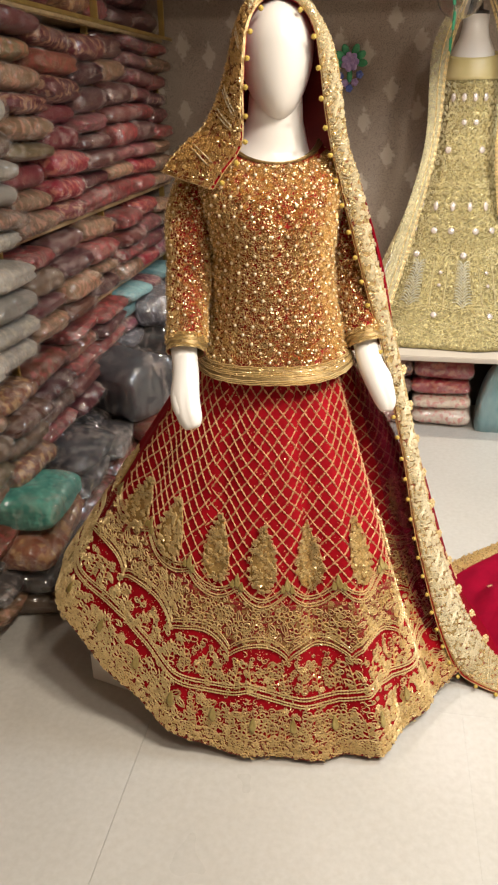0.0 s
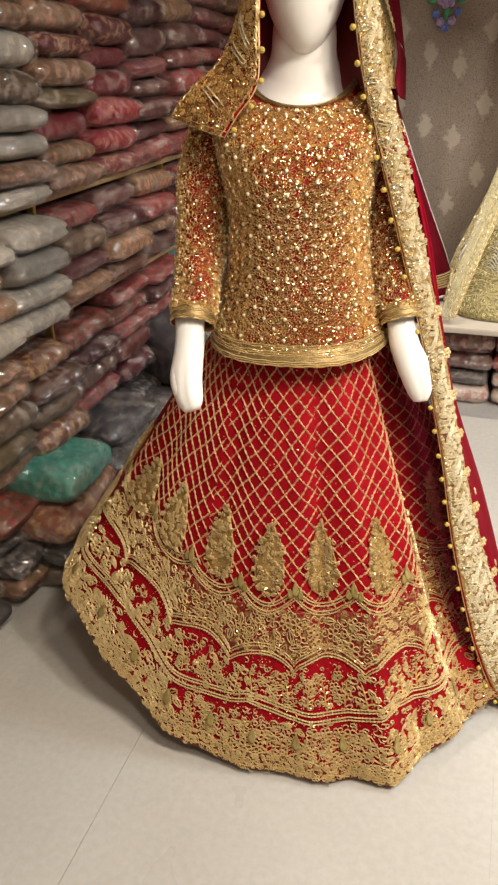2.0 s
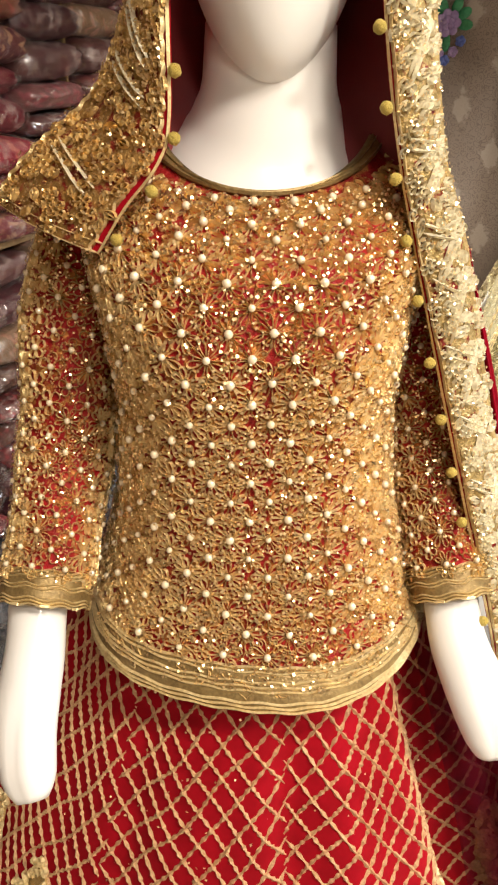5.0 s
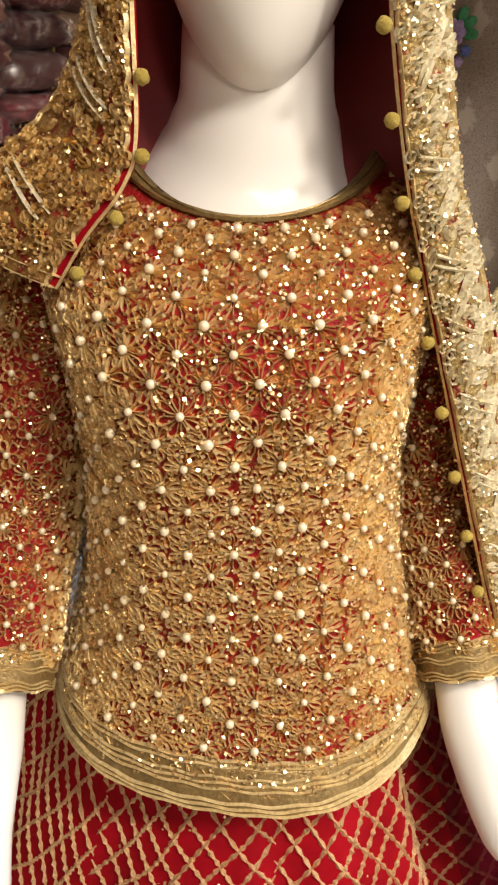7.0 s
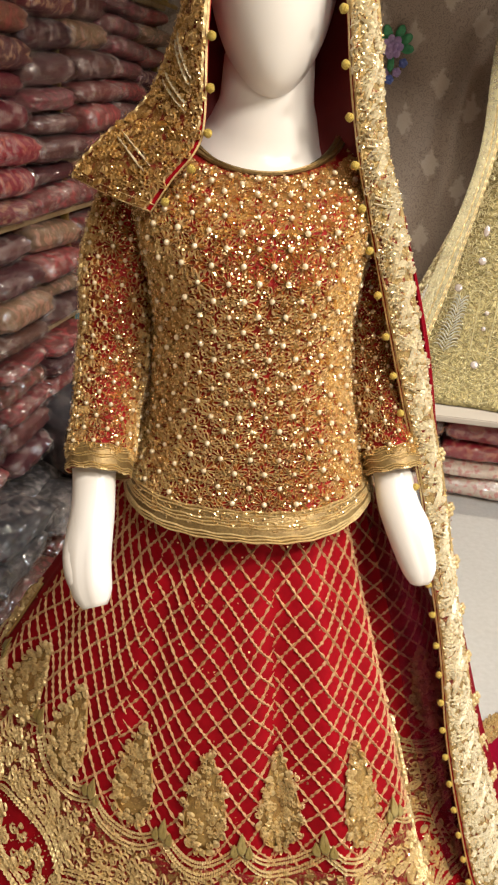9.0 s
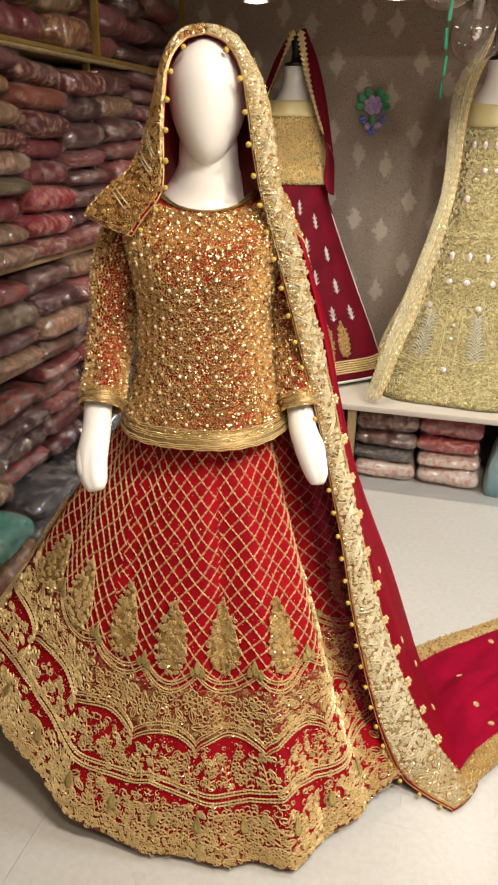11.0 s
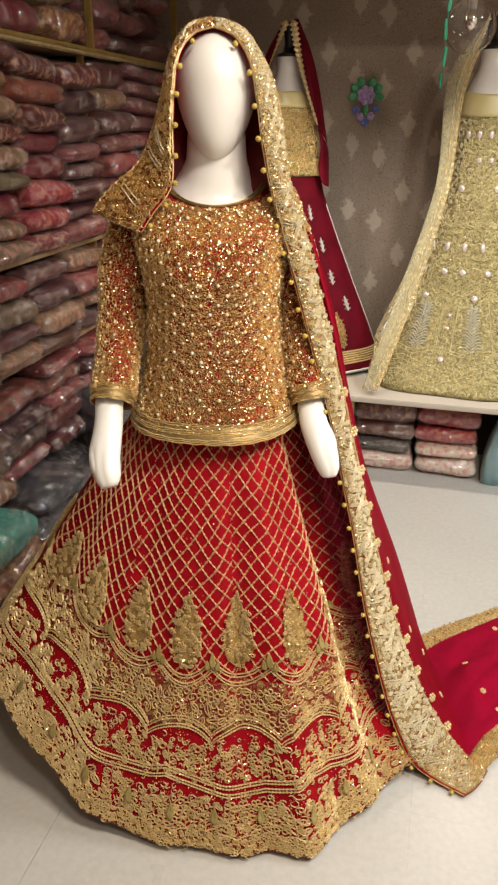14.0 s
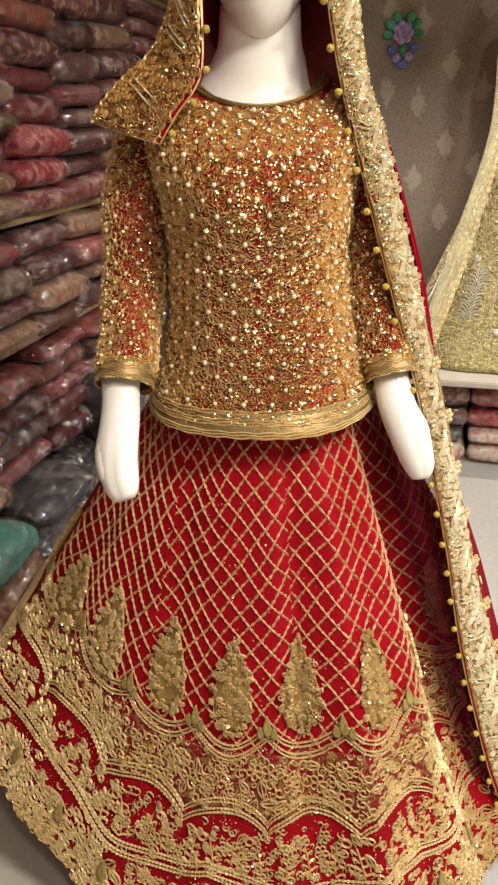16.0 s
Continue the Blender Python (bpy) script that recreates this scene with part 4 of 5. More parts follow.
# ---- the blouse ----
TZ = [0.885, 0.905, 0.93, 0.96, 1.05, 1.15, 1.22, 1.28, 1.33, 1.365, 1.405]
TRX = [0.186, 0.184, 0.178, 0.168, 0.146, 0.140, 0.150, 0.166, 0.176, 0.160, 0.100]
TRY = [0.236, 0.228, 0.212, 0.200, 0.186, 0.178, 0.180, 0.160, 0.120, 0.102, 0.087]


def torso(u, v):
    v = np.asarray(v)
    rx, ry = np.interp(v, TZ, TRX), np.interp(v, TZ, TRY)
    back = np.cos(u) < 0
    ry = np.where(back, ry * 0.62, ry)
    wav = 0.004 * np.sin(5 * u + 1) * np.clip((1.0 - v) / 0.15, 0, 1)
    z = v - 0.068 * np.maximum(0, np.cos(u)) * np.clip((v - 1.25) / 0.155, 0, 1) ** 2 + 0.004 * np.sin(u) * np.clip((0.97 - v) / 0.08, 0, 1)
    bust = 0.012 * np.exp(-((v - 1.205) / 0.06) ** 2) * np.maximum(0, np.cos(2.2 * (np.abs(u) - 0.55)))
    flare = np.exp(-(((u - 0.35) / 0.55) ** 2)) * np.clip((1.00 - v) / 0.10, 0, 1)
    bust = bust + 0.010 * flare
    e = np.interp(v, [0.95, 1.15, 1.28, 1.36], [2.7, 2.5, 2.3, 2.0])
    full = (np.abs(np.sin(u)) ** e + np.abs(np.cos(u)) ** e) ** (-1 / e)
    sx, cy = full * np.sin(u), full * np.cos(u)
    skew = 0.13 * rx * sx * np.interp(v, [1.0, 1.1, 1.25, 1.33], [0, 1, 1, 0])
    return np.stack([CX + (rx + wav) * sx, skew - (ry + wav + bust) * cy, z], -1)


def tube_surf(points, radii, squash=1.0):
    c = smooth_curve(points, 60)
    t = np.gradient(c, axis=0)
    t /= np.linalg.norm(t, axis=1, keepdims=True)
    a = np.cross(t, [0, 1, 0])
    a /= np.linalg.norm(a, axis=1, keepdims=True)
    b = np.cross(t, a)
    s = np.linspace(0, 1, 60)
    rs = np.linspace(0, 1, len(radii))

    def surf(u, v):
        u, v = np.broadcast_arrays(np.asarray(u, float), np.asarray(v, float))

        def lerp(k):
            return np.stack([np.interp(v, s, k[:, i]) for i in range(3)], -1)
        r = np.interp(v, rs, radii) * (1 + 0.03 * np.sin(22 * v + 2 * u))
        return lerp(c) + r[..., None] * (np.cos(u)[..., None] * lerp(a) + squash * np.sin(u)[..., None] * lerp(b))
    return surf


BAND_CLOTH = mottled("gold_ribbon", (0.20, 0.125, 0.045), (0.34, 0.235, 0.095), 50, 0.40, 0.5, 0, 0.6, 500, 0.001, 300)
blouse = thing("blouse", "copper-gold beaded long-sleeved blouse on the white mannequin", "blouse", MAN)
part("bodice", sheet("bodice", torso, np.linspace(-np.pi, np.pi, 97)[:-1], np.linspace(0.897, 1.405, 48), BLOUSE_CLOTH, 0.003, True), blouse)


def stagger(us, vs):
    return np.array([(u + (j % 2) * (us[1] - us[0]) / 2, v) for j, v in enumerate(vs) for u in us])


PEARL_ME = mesh_of("pearl", *ball_data((0, 0, 0), 0.0036, 0.0036, 0.0036, 8, 6), PEARL)


def pearls(surf, uv, parent, g):
    p, n = surf(uv[:, 0], uv[:, 1]), normals(surf, uv[:, 0], uv[:, 1])
    for q in p + 0.004 * n:
        ob = part("pearl", PEARL_ME, parent)
        ob.location = q
        ob.scale = (g.uniform(0.8, 1.15),) * 3


def joined_pearls(surf, uv, parent):
    p, n = surf(uv[:, 0], uv[:, 1]), normals(surf, uv[:, 0], uv[:, 1])
    part("pearl_rest", mesh_of("pearl_rest", *join_data(*[ball_data(q, 0.0034, 0.0034, 0.0034, 6, 4) for q in p + 0.003 * n]), PEARL), parent, "small sewn-on pearls", "stuff")


PEARL_U, PEARL_V = 0.235, np.linspace(0.938, 1.375, 24)
pearls(torso, stagger(np.arange(-7, 7) * PEARL_U + 0.06, PEARL_V), blouse, nr)
joined_pearls(torso, stagger(np.arange(7, 20) * PEARL_U + 0.06, PEARL_V[::2]), blouse)
spots = stagger(np.arange(-8, 8) * PEARL_U + 0.06, PEARL_V)
part("scroll_thread", cords("scroll_thread", raised(torso, 0.001), motif_lines(nr, spots, 0.0155, 0.15, 1.0, ("star",)), 0.0016, 0.0026, COPPER), blouse, "copper-gold thread stars round the pearls", "stuff")
between_spots = spots + [PEARL_U / 2, 0.0]
part("loop_thread", cords("loop_thread", raised(torso, 0.001), motif_lines(nr, between_spots[::2], 0.0085, 0.15, 1.0, ("bloom",)), 0.0018, 0.0024, COPPER), blouse, "looped copper-gold thread", "stuff")
c = np.vstack([scatter(nr, 520, -1.9, 1.9, 0.91, 1.385), scatter(nr, 380, -1.9, 1.9, 0.91, 1.0)])
part("curl_thread", cords("curl_thread", raised(torso, 0.002), curl_lines(nr, c, 0.0060, 0.15, 1.0, 6), 0.0019, 0.0026, COPPER), blouse, "curled pale gold thread", "stuff")
part("sequin_dust", flakes("sequin_dust", raised(torso, 0.003), scatter(nr, 12500, -1.9, 1.9, 0.91, 1.385), 0.0016, SEQUIN, 0.40, nr), blouse, "tiny glinting sequins", "stuff")
for arm in (ARM_L, ARM_R):
    surf = tube_surf(arm, [0.058, 0.054, 0.049, 0.045, 0.043])
    sl = part("sleeve", sheet("sleeve", surf, np.linspace(0, 2 * np.pi, 29)[:-1], np.linspace(0, 1, 26), BLOUSE_CLOTH, 0.003, True), blouse)
    c = stagger(np.arange(9) * 0.698, np.linspace(0.03, 0.92, 24))
    part("scroll_thread", cords("scroll_thread", raised(surf, 0.001), motif_lines(nr, c, 0.0145, 0.05, 0.4, ("star", "star", "bloom")), 0.0016, 0.0024, COPPER), sl, "looped copper-gold thread", "stuff")
    part("sequin_dust", flakes("sequin_dust", raised(surf, 0.003), scatter(nr, 5200, 0, 2 * np.pi, 0.0, 0.95), 0.0014, SEQUIN, 0.42, nr), sl, "tiny glinting sequins", "stuff")
    joined_pearls(surf, c, sl)
    wide = tube_surf(arm, [0.060, 0.056, 0.0505, 0.0458, 0.0438])
    cuff = part("cuff", sheet("cuff", wide, np.linspace(0, 2 * np.pi, 29)[:-1], np.linspace(0.925, 1.0, 5), BAND_CLOTH, 0.004, True), sl, "ribbed gold cuff")
    t = np.linspace(0, 2 * np.pi, 121)
    part("cuff_cord", cords("cuff_cord", wide, [np.stack([t, 0 * t + k + 0.003 * np.sin(9 * t + 40 * k)], -1) for k in (0.927, 0.934, 0.941, 0.957, 0.964, 0.985, 0.992, 0.999)], 0.0026, 0.0018, PALE_GOLD), cuff, kind="stuff")
hem_surf = raised(torso, 0.003)
hem = part("hem_band", sheet("hem_band", hem_surf, np.linspace(-np.pi, np.pi, 97)[:-1], np.linspace(0.895, 0.929, 6), BAND_CLOTH, 0.004, True), blouse, "ribbed gold hem band")
t = np.linspace(-np.pi, np.pi, 361)
part("hem_cord", cords("hem_cord", hem_surf, [np.stack([t, 0 * t + k + 0.0006 * np.sin(31 * t + 300 * k)], -1) for k in (0.896, 0.8995, 0.903, 0.911, 0.9145, 0.918, 0.925, 0.9285)], 0.0036, 0.0024, PALE_GOLD), hem, kind="stuff")
neck = part("neck_band", sheet("neck_band", raised(torso, 0.004), np.linspace(-np.pi, np.pi, 97)[:-1], np.linspace(1.396, 1.407, 5), BAND_CLOTH, 0.004, True), blouse, "ribbed gold neckline trim")
part("neck_cord", cords("neck_cord", raised(torso, 0.004), [np.stack([t, 0 * t + k], -1) for k in (1.397, 1.4015, 1.406)], 0.0026, 0.0016, BAND_CLOTH), neck, kind="stuff")

# ---- the long veil ----
VEIL_L = [(-0.02, -0.078, 1.648), (-0.056, -0.090, 1.634), (-0.083, -0.106, 1.592), (-0.094, -0.114, 1.50), (-0.096, -0.118, 1.40), (-0.106, -0.124, 1.365), (-0.135, -0.124, 1.33), (-0.16, -0.122, 1.293)]
EDGE_L = [(-0.02, -0.04, 1.664), (-0.066, -0.045, 1.650), (-0.099, -0.05, 1.600), (-0.128, -0.045, 1.5), (-0.166, -0.04, 1.42), (-0.225, -0.050, 1.37), (-0.256, -0.050, 1.338), (-0.265, -0.045, 1.322)]
VEIL_R = [(-0.02, -0.078, 1.648), (0.018, -0.090, 1.634), (0.047, -0.106, 1.592), (0.060, -0.113, 1.53), (0.072, -0.112, 1.45), (0.090, -0.106, 1.37), (0.11, -0.102, 1.301), (0.148, -0.112, 1.171), (0.187, -0.125, 1.04),
          (0.222, -0.15, 0.92), (0.25, -0.16, 0.80), (0.285, -0.175, 0.65), (0.318, -0.19, 0.48), (0.355, -0.215, 0.33), (0.40, -0.235, 0.18), (0.458, -0.25, 0.05), (0.52, -0.28, 0.014), (0.575, -0.318, 0.012)]
EDGE_R = [(-0.02, -0.04, 1.664), (0.030, -0.050, 1.650), (0.074, -0.062, 1.60), (0.105, -0.068, 1.54), (0.125, -0.07, 1.45), (0.145, -0.07, 1.37), (0.175, -0.07, 1.301), (0.212, -0.065, 1.171), (0.248, -0.075, 1.04),
          (0.278, -0.10, 0.92), (0.31, -0.105, 0.80), (0.35, -0.11, 0.65), (0.405, -0.115, 0.48), (0.455, -0.125, 0.33), (0.51, -0.145, 0.18), (0.565, -0.17, 0.07), (0.615, -0.2, 0.016), (0.655, -0.245, 0.012)]


EDGE_R = [tuple(a[i] + (b[i] - a[i]) * f for i in range(3)) for a, b, f in zip(VEIL_R, EDGE_R, [1, 1, 0.9, 0.85, 0.8] + [0.74] * 8 + [0.80, 0.9, 1, 1, 1])]


def between(left, right, bow=0.0, bow_dir=(0, -1, 0), n=90, ripple=0.0):
    """The cloth between two edges: u runs along them, v from the first to the second."""
    a, b = smooth_curve(left, n), smooth_curve(right, n)
    s = np.linspace(0, 1, n)

    def surf(u, v):
        u, v = np.broadcast_arrays(np.asarray(u, float), np.asarray(v, float))
        pa = np.stack([np.interp(u, s, a[:, i]) for i in range(3)], -1)
        pb = np.stack([np.interp(u, s, b[:, i]) for i in range(3)], -1)
        w = (bow * np.sin(np.pi * np.clip(v, 0, 1)) + ripple * np.sin(9 * v + 5 * u) * np.sin(np.pi * np.clip(v, 0, 1)))[..., None]
        return pa + (pb - pa) * v[..., None] + w * np.array(bow_dir, float)
    return surf


BLOSSOM = mesh_of("sewn_flower", *join_data(*[ball_data((0.62 * math.cos(k * 1.047), 0.62 * math.sin(k * 1.047), 0.18), 0.36, 0.36, 0.26, 8, 5) for k in range(6)], ball_data((0, 0, 0.28), 0.3, 0.3, 0.24, 8, 5)), PALE_GOLD)


def sewn_flower(surf, u0, v0, size, parent):
    """A small round blossom of looped thread, lying on the cloth."""
    u, v = np.array([u0]), np.array([v0])
    ob = part("sewn_flower", BLOSSOM, parent, "small gold thread blossom")
    ob.matrix_local = Matrix.Translation(surf(u, v)[0]) @ Vector(normals(surf, u, v)[0]).to_track_quat("Z", "Y").to_matrix().to_4x4() @ Matrix.Diagonal((size, size, size, 1))


for k in range(26):
    sewn_flower(skirt, -2.2 + 0.16 * k + 0.03 * (-1) ** k, 0.205 + 0.03 * (k % 3 - 1), 0.0085, lehenga)
    sewn_flower(skirt, -2.12 + 0.16 * k, 0.095 + 0.028 * ((k + 1) % 3 - 1), 0.0085, lehenga)

dupatta = thing("bridal_veil", "long red net veil with gold embroidered border and pompoms", "veil", MAN)
U1, V9 = np.linspace(0, 1, 121), np.linspace(0, 1, 9)
band_r = between(VEIL_R, EDGE_R, 0.010)
band_l = between(EDGE_L, VEIL_L, 0.014)
for surf, name, su, sv, n in ((band_r, "veil_border", 2.05, 0.06, 2600), (band_l, "veil_flap", 0.42, 0.12, 1300)):
    right = name == "veil_border"
    v0, v1 = (0.05, 1.0) if right else (0.0, 0.95)
    ob = part(name, sheet(name, surf, U1, V9, RED_SILK, 0.003), dupatta, "red lining under the gold border")
    part("gold_ground", sheet("gold_ground", raised(surf, 0.0015), U1, np.linspace(v0, v1, 8), VEIL_GROUND if right else FLAP_GROUND, 0.001), ob, "gold embroidered border")
    threads, cuts = [], np.linspace(0.005, 0.995, 9 if right else 4)
    for u0, u1 in zip(cuts[:-1], cuts[1:]):
        mid = np.array([(u0 + u1) / 2] * 2)
        across = surf(mid, np.array([0.0, 1.0]))
        wide = max(0.03, float(np.linalg.norm(across[1] - across[0])))
        c = hex_spots(nr, u0, u1, v0 + 0.03, v1 - 0.03, 0.0185 / su, 0.0150 / wide, 0.16)
        threads.append(motif_lines(nr, c, 0.0098, su, wide))
    # cream thread on the right puts that side's brighter light into the colour
    part("scroll_thread", cords("scroll_thread", raised(surf, 0.003), np.vstack(threads), 0.0022 if right else 0.0018, 0.0034 if right else 0.0026, STROKE if right else GOLD), ob, "scrolled gold thread", "stuff")
    part("sequin_dust", flakes("sequin_dust", raised(surf, 0.004), scatter(nr, 2 * n, 0, 1, v0, v1), 0.0014, SEQUIN, 0.5, nr), ob, kind="stuff")
    t = np.linspace(0, 1, 241)
    part("piping", cords("piping", surf, [np.stack([t, 0 * t + (0.0 if right else 1.0)], -1)], 0.0018, 0.0018, PALE_GOLD), ob, "thin gold piping")
    rim = [np.stack([t, k + 0.012 * np.sin(190 * t)], -1) for k in ((v0 + 0.03, 0.97) if right else (v1 - 0.02, 0.03))]
    part("edge_cord", cords("edge_cord", raised(surf, 0.002), rim, 0.0030, 0.0028, PALE_GOLD), ob, "twisted gold edge cord")
    if not right:
        w = np.linspace(0, 1, 31)
        part("end_piping", cords("end_piping", surf, [np.stack([0 * w + 0.998, w], -1), np.stack([0 * w + 0.975, w], -1)], 0.0030, 0.0026, PALE_GOLD), ob, "pale piping along the lower end")
    strokes = []
    t = np.linspace(0, 1, 7)
    for k in range(int(su / 0.075)):
        u0, lean = (k + nr.uniform(0.2, 0.8)) * 0.075 / su, nr.uniform(0.6, 1.3)
        for i in range(2):
            d = 0.009 * i / su
            strokes.append(np.stack([u0 + d + 0.034 * lean / su * t, v0 + 0.15 + 0.60 * (v1 - v0) * t], -1))
            strokes.append(np.stack([u0 + d + 0.060 / su - 0.034 * lean / su * t, v0 + 0.25 + 0.55 * (v1 - v0) * t], -1))
    part("leaf_stroke", cords("leaf_stroke", raised(surf, 0.004), strokes[:: 1 if right else 2], 0.0032, 0.0030, STROKE), ob, "crossed pale gold leaf strokes", "stuff")
pom_v, pom_f = ball_data((0, 0, 0), 0.5, 0.5, 0.5, 14, 10)
POM_ME = mesh_of("pompom", [tuple(q * (1 + 0.16 * noise.noise(Vector(q) * 5.0))) for q in pom_v], pom_f, POMPOM)
for line, count, side in ((VEIL_R, 33, -1), (VEIL_L, 8, 1)):
    p = smooth_curve(line, count * 4 + 3)
    for k in range(count):
        q = p[k * 4 + 4]
        ob = part("pompom", POM_ME, dupatta, "fuzzy yellow-gold pompom" if k == 0 else "")
        ob.matrix_local = pose(q[0] + side * 0.005, q[1] - 0.006, q[2] - 0.007 + (0.006 if q[2] < 0.03 else 0), 30 * k, 47 * k, 0) @ Matrix.Diagonal((0.0105, 0.0105, 0.0105, 1))


def hood(u, v):
    """Over the head from one edge round the back to the other; u down, v from the left edge to the right."""
    a, b = smooth_curve(EDGE_L[:6], 60), smooth_curve(EDGE_R[:7], 60)
    s = np.linspace(0, 1, 60)
    u, v = np.broadcast_arrays(np.asarray(u, float), np.asarray(v, float))
    pa = np.stack([np.interp(u, s, a[:, i]) for i in range(3)], -1)
    pb = np.stack([np.interp(u, s, b[:, i]) for i in range(3)], -1)
    out = pa + (pb - pa) * v[..., None]
    deep = np.interp(u, [0, 0.2, 0.45, 0.7, 1.0], [0.05, 0.13, 0.14, 0.09, 0.03])
    sn = np.sin(np.pi * np.clip(v, 0, 1))
    out[..., 1] += deep * sn ** 0.7
    out[..., 2] -= 0.02 * sn * (1 - u)
    return out


part("hood", sheet("hood", lambda u, v: hood(u, 1 - v), np.linspace(0, 1, 41), np.linspace(0, 1, 33), HOOD, 0.002), dupatta, "red cloth over the back of the head, darkened for shade")
FALL = [(0.18, -0.03, 1.28), (0.24, -0.03, 1.10), (0.284, -0.02, 0.92), (0.350, 0.05, 0.70), (0.462, 0.125, 0.42), (0.545, 0.19, 0.19), (0.59, 0.25, 0.06), (0.60, 0.276, 0.012)]
fall = between(EDGE_R[6:], FALL, 0.0, (0, 1, 0), ripple=0.012)
part("net_fall", sheet("net_fall", fall, np.linspace(0, 1, 81), np.linspace(0, 1, 25), DENSE_NET, 0.001), dupatta, "sheer crimson net hanging to the floor")
# sheer fold beside the skirt, its shade put into a darker net colour
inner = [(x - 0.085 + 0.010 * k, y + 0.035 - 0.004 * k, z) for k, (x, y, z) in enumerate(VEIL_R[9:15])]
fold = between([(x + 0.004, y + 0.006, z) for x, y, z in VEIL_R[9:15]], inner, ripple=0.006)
part("net_fold", sheet("net_fold", fold, np.linspace(0, 1, 41), np.linspace(0, 1, 13), SHADE_NET, 0.001), dupatta, "sheer red fold behind the border, coloured dark for shade")
NEAR = [(0.600, -0.300, 0.010), (0.655, -0.235, 0.010), (0.72, -0.18, 0.012), (0.811, -0.103, 0.012), (0.95, -0.02, 0.012), (1.11, 0.085, 0.012), (1.35, 0.22, 0.012)]
FAR = [(0.60, 0.276, 0.012), (0.69, 0.325, 0.012), (0.786, 0.371, 0.012), (0.995, 0.472, 0.012), (1.15, 0.52, 0.012), (1.349, 0.591, 0.012), (1.5, 0.66, 0.012)]


def trail(u, v):
    base = between(NEAR, FAR)(u, v)
    u, v = np.broadcast_arrays(np.asarray(u, float), np.asarray(v, float))
    mid = np.sin(np.pi * np.clip(v, 0, 1))
    base[..., 2] += mid * np.clip(u / 0.12, 0, 1) * (0.022 * np.abs(np.sin(9 * v + 3 * u)) + 0.016 * np.abs(np.sin(14 * v - 7 * u + 1)) + 0.010 * (1 + np.sin(6 * u + 4 * v)))
    return base


tr = part("net_trail", sheet("net_trail", trail, np.linspace(0, 1, 81), np.linspace(0, 1, 41), RED_NET, 0.001), dupatta, "sheer crimson net spread on the floor")
for v0, v1 in ((0.0, 0.13), (0.88, 1.0)):
    ob = part("trail_border", sheet("trail_border", raised(trail, 0.002), np.linspace(0, 1, 81), np.linspace(v0, v1, 6), VEIL_GROUND, 0.002), tr, "gold border of the trailing veil")
    c = hex_spots(nr, 0.0, 1.0, v0, v1, 0.017, 0.021, 0.14)
    part("scroll_thread", cords("scroll_thread", raised(trail, 0.003), motif_lines(nr, c, 0.0092, 0.95, 0.6), 0.0020, 0.0026, PALE_GOLD), ob, "scrolled gold thread", "stuff")


for u0, v0 in ((0.16, 0.35), (0.13, 0.6), (0.33, 0.3), (0.35, 0.55), (0.30, 0.78), (0.52, 0.38), (0.55, 0.7), (0.72, 0.5), (0.2, 0.2), (0.48, 0.2)):
    sewn_flower(trail, u0, v0, 0.0095, tr)
for k in range(11):
    sewn_flower(band_r, 0.42 + 0.050 * k, 1.06 + 0.05 * (k % 2), 0.0125 + 0.001 * (k % 3), dupatta)
for u0, v0 in ((0.60, 0.45), (0.76, 0.40), (0.86, 0.55), (0.93, 0.35)):
    sewn_flower(fall, u0, v0, 0.0095, dupatta)

# ---- gowns on the display step ----
def gown_surf(cx, cy, zs, rx, ry, turn=0.0, folds=7, deep=0.01, square=0.9):
    def surf(u, v):
        v = np.asarray(v)
        low = np.clip((1.15 - v) / 0.75, 0, 1)
        a = np.interp(v, zs, rx) + deep * low * np.sin(folds * u)
        b = np.interp(v, zs, ry) + deep * low * np.sin(folds * u)
        e = 2 + square * low
        full = (np.abs(np.sin(u)) ** e + np.abs(np.cos(u)) ** e) ** (-1 / e)
        b = np.where(np.cos(u) < 0, np.minimum(b * 0.6, 0.215), b)
        x, y = a * full * np.sin(u), -b * full * np.cos(u)
        c, s = math.cos(turn), math.sin(turn)
        return np.stack([cx + c * x - s * y, cy + s * x + c * y, v + 0 * u], -1)
    return surf


def dress_form(cx, cy, up):
    """A headless white torso with a dark turned cap, on a stand."""
    v, f = join_data(lathe_data([(0.0, STEP_Z), (0.16, STEP_Z), (0.16, STEP_Z + 0.02), (0.02, STEP_Z + 0.04), (0.02, 1.0), (0.095, 1.1), (0.11, 1.4), (0.115, 1.52 + up), (0.105, 1.58 + up), (0.082, 1.625 + up), (0.064, 1.66 + up), (0.055, 1.70 + up), (0.055, 1.745 + up), (0.0, 1.748 + up)], 28, (cx, cy)))
    ob = thing("dress_form", "white headless dress form with a dark neck cap", "dress form", None, mesh_of("dress_form", v, f, WHITE_GLOSS))
    part("neck_cap", mesh_of("neck_cap", *lathe_data([(q, z + up) for q, z in ((0.053, 1.748), (0.056, 1.757), (0.028, 1.765), (0.022, 1.80), (0.030, 1.845), (0.022, 1.875), (0.0, 1.882))], 20, (cx, cy)), BLACK), ob, "dark turned neck cap")
    return ob


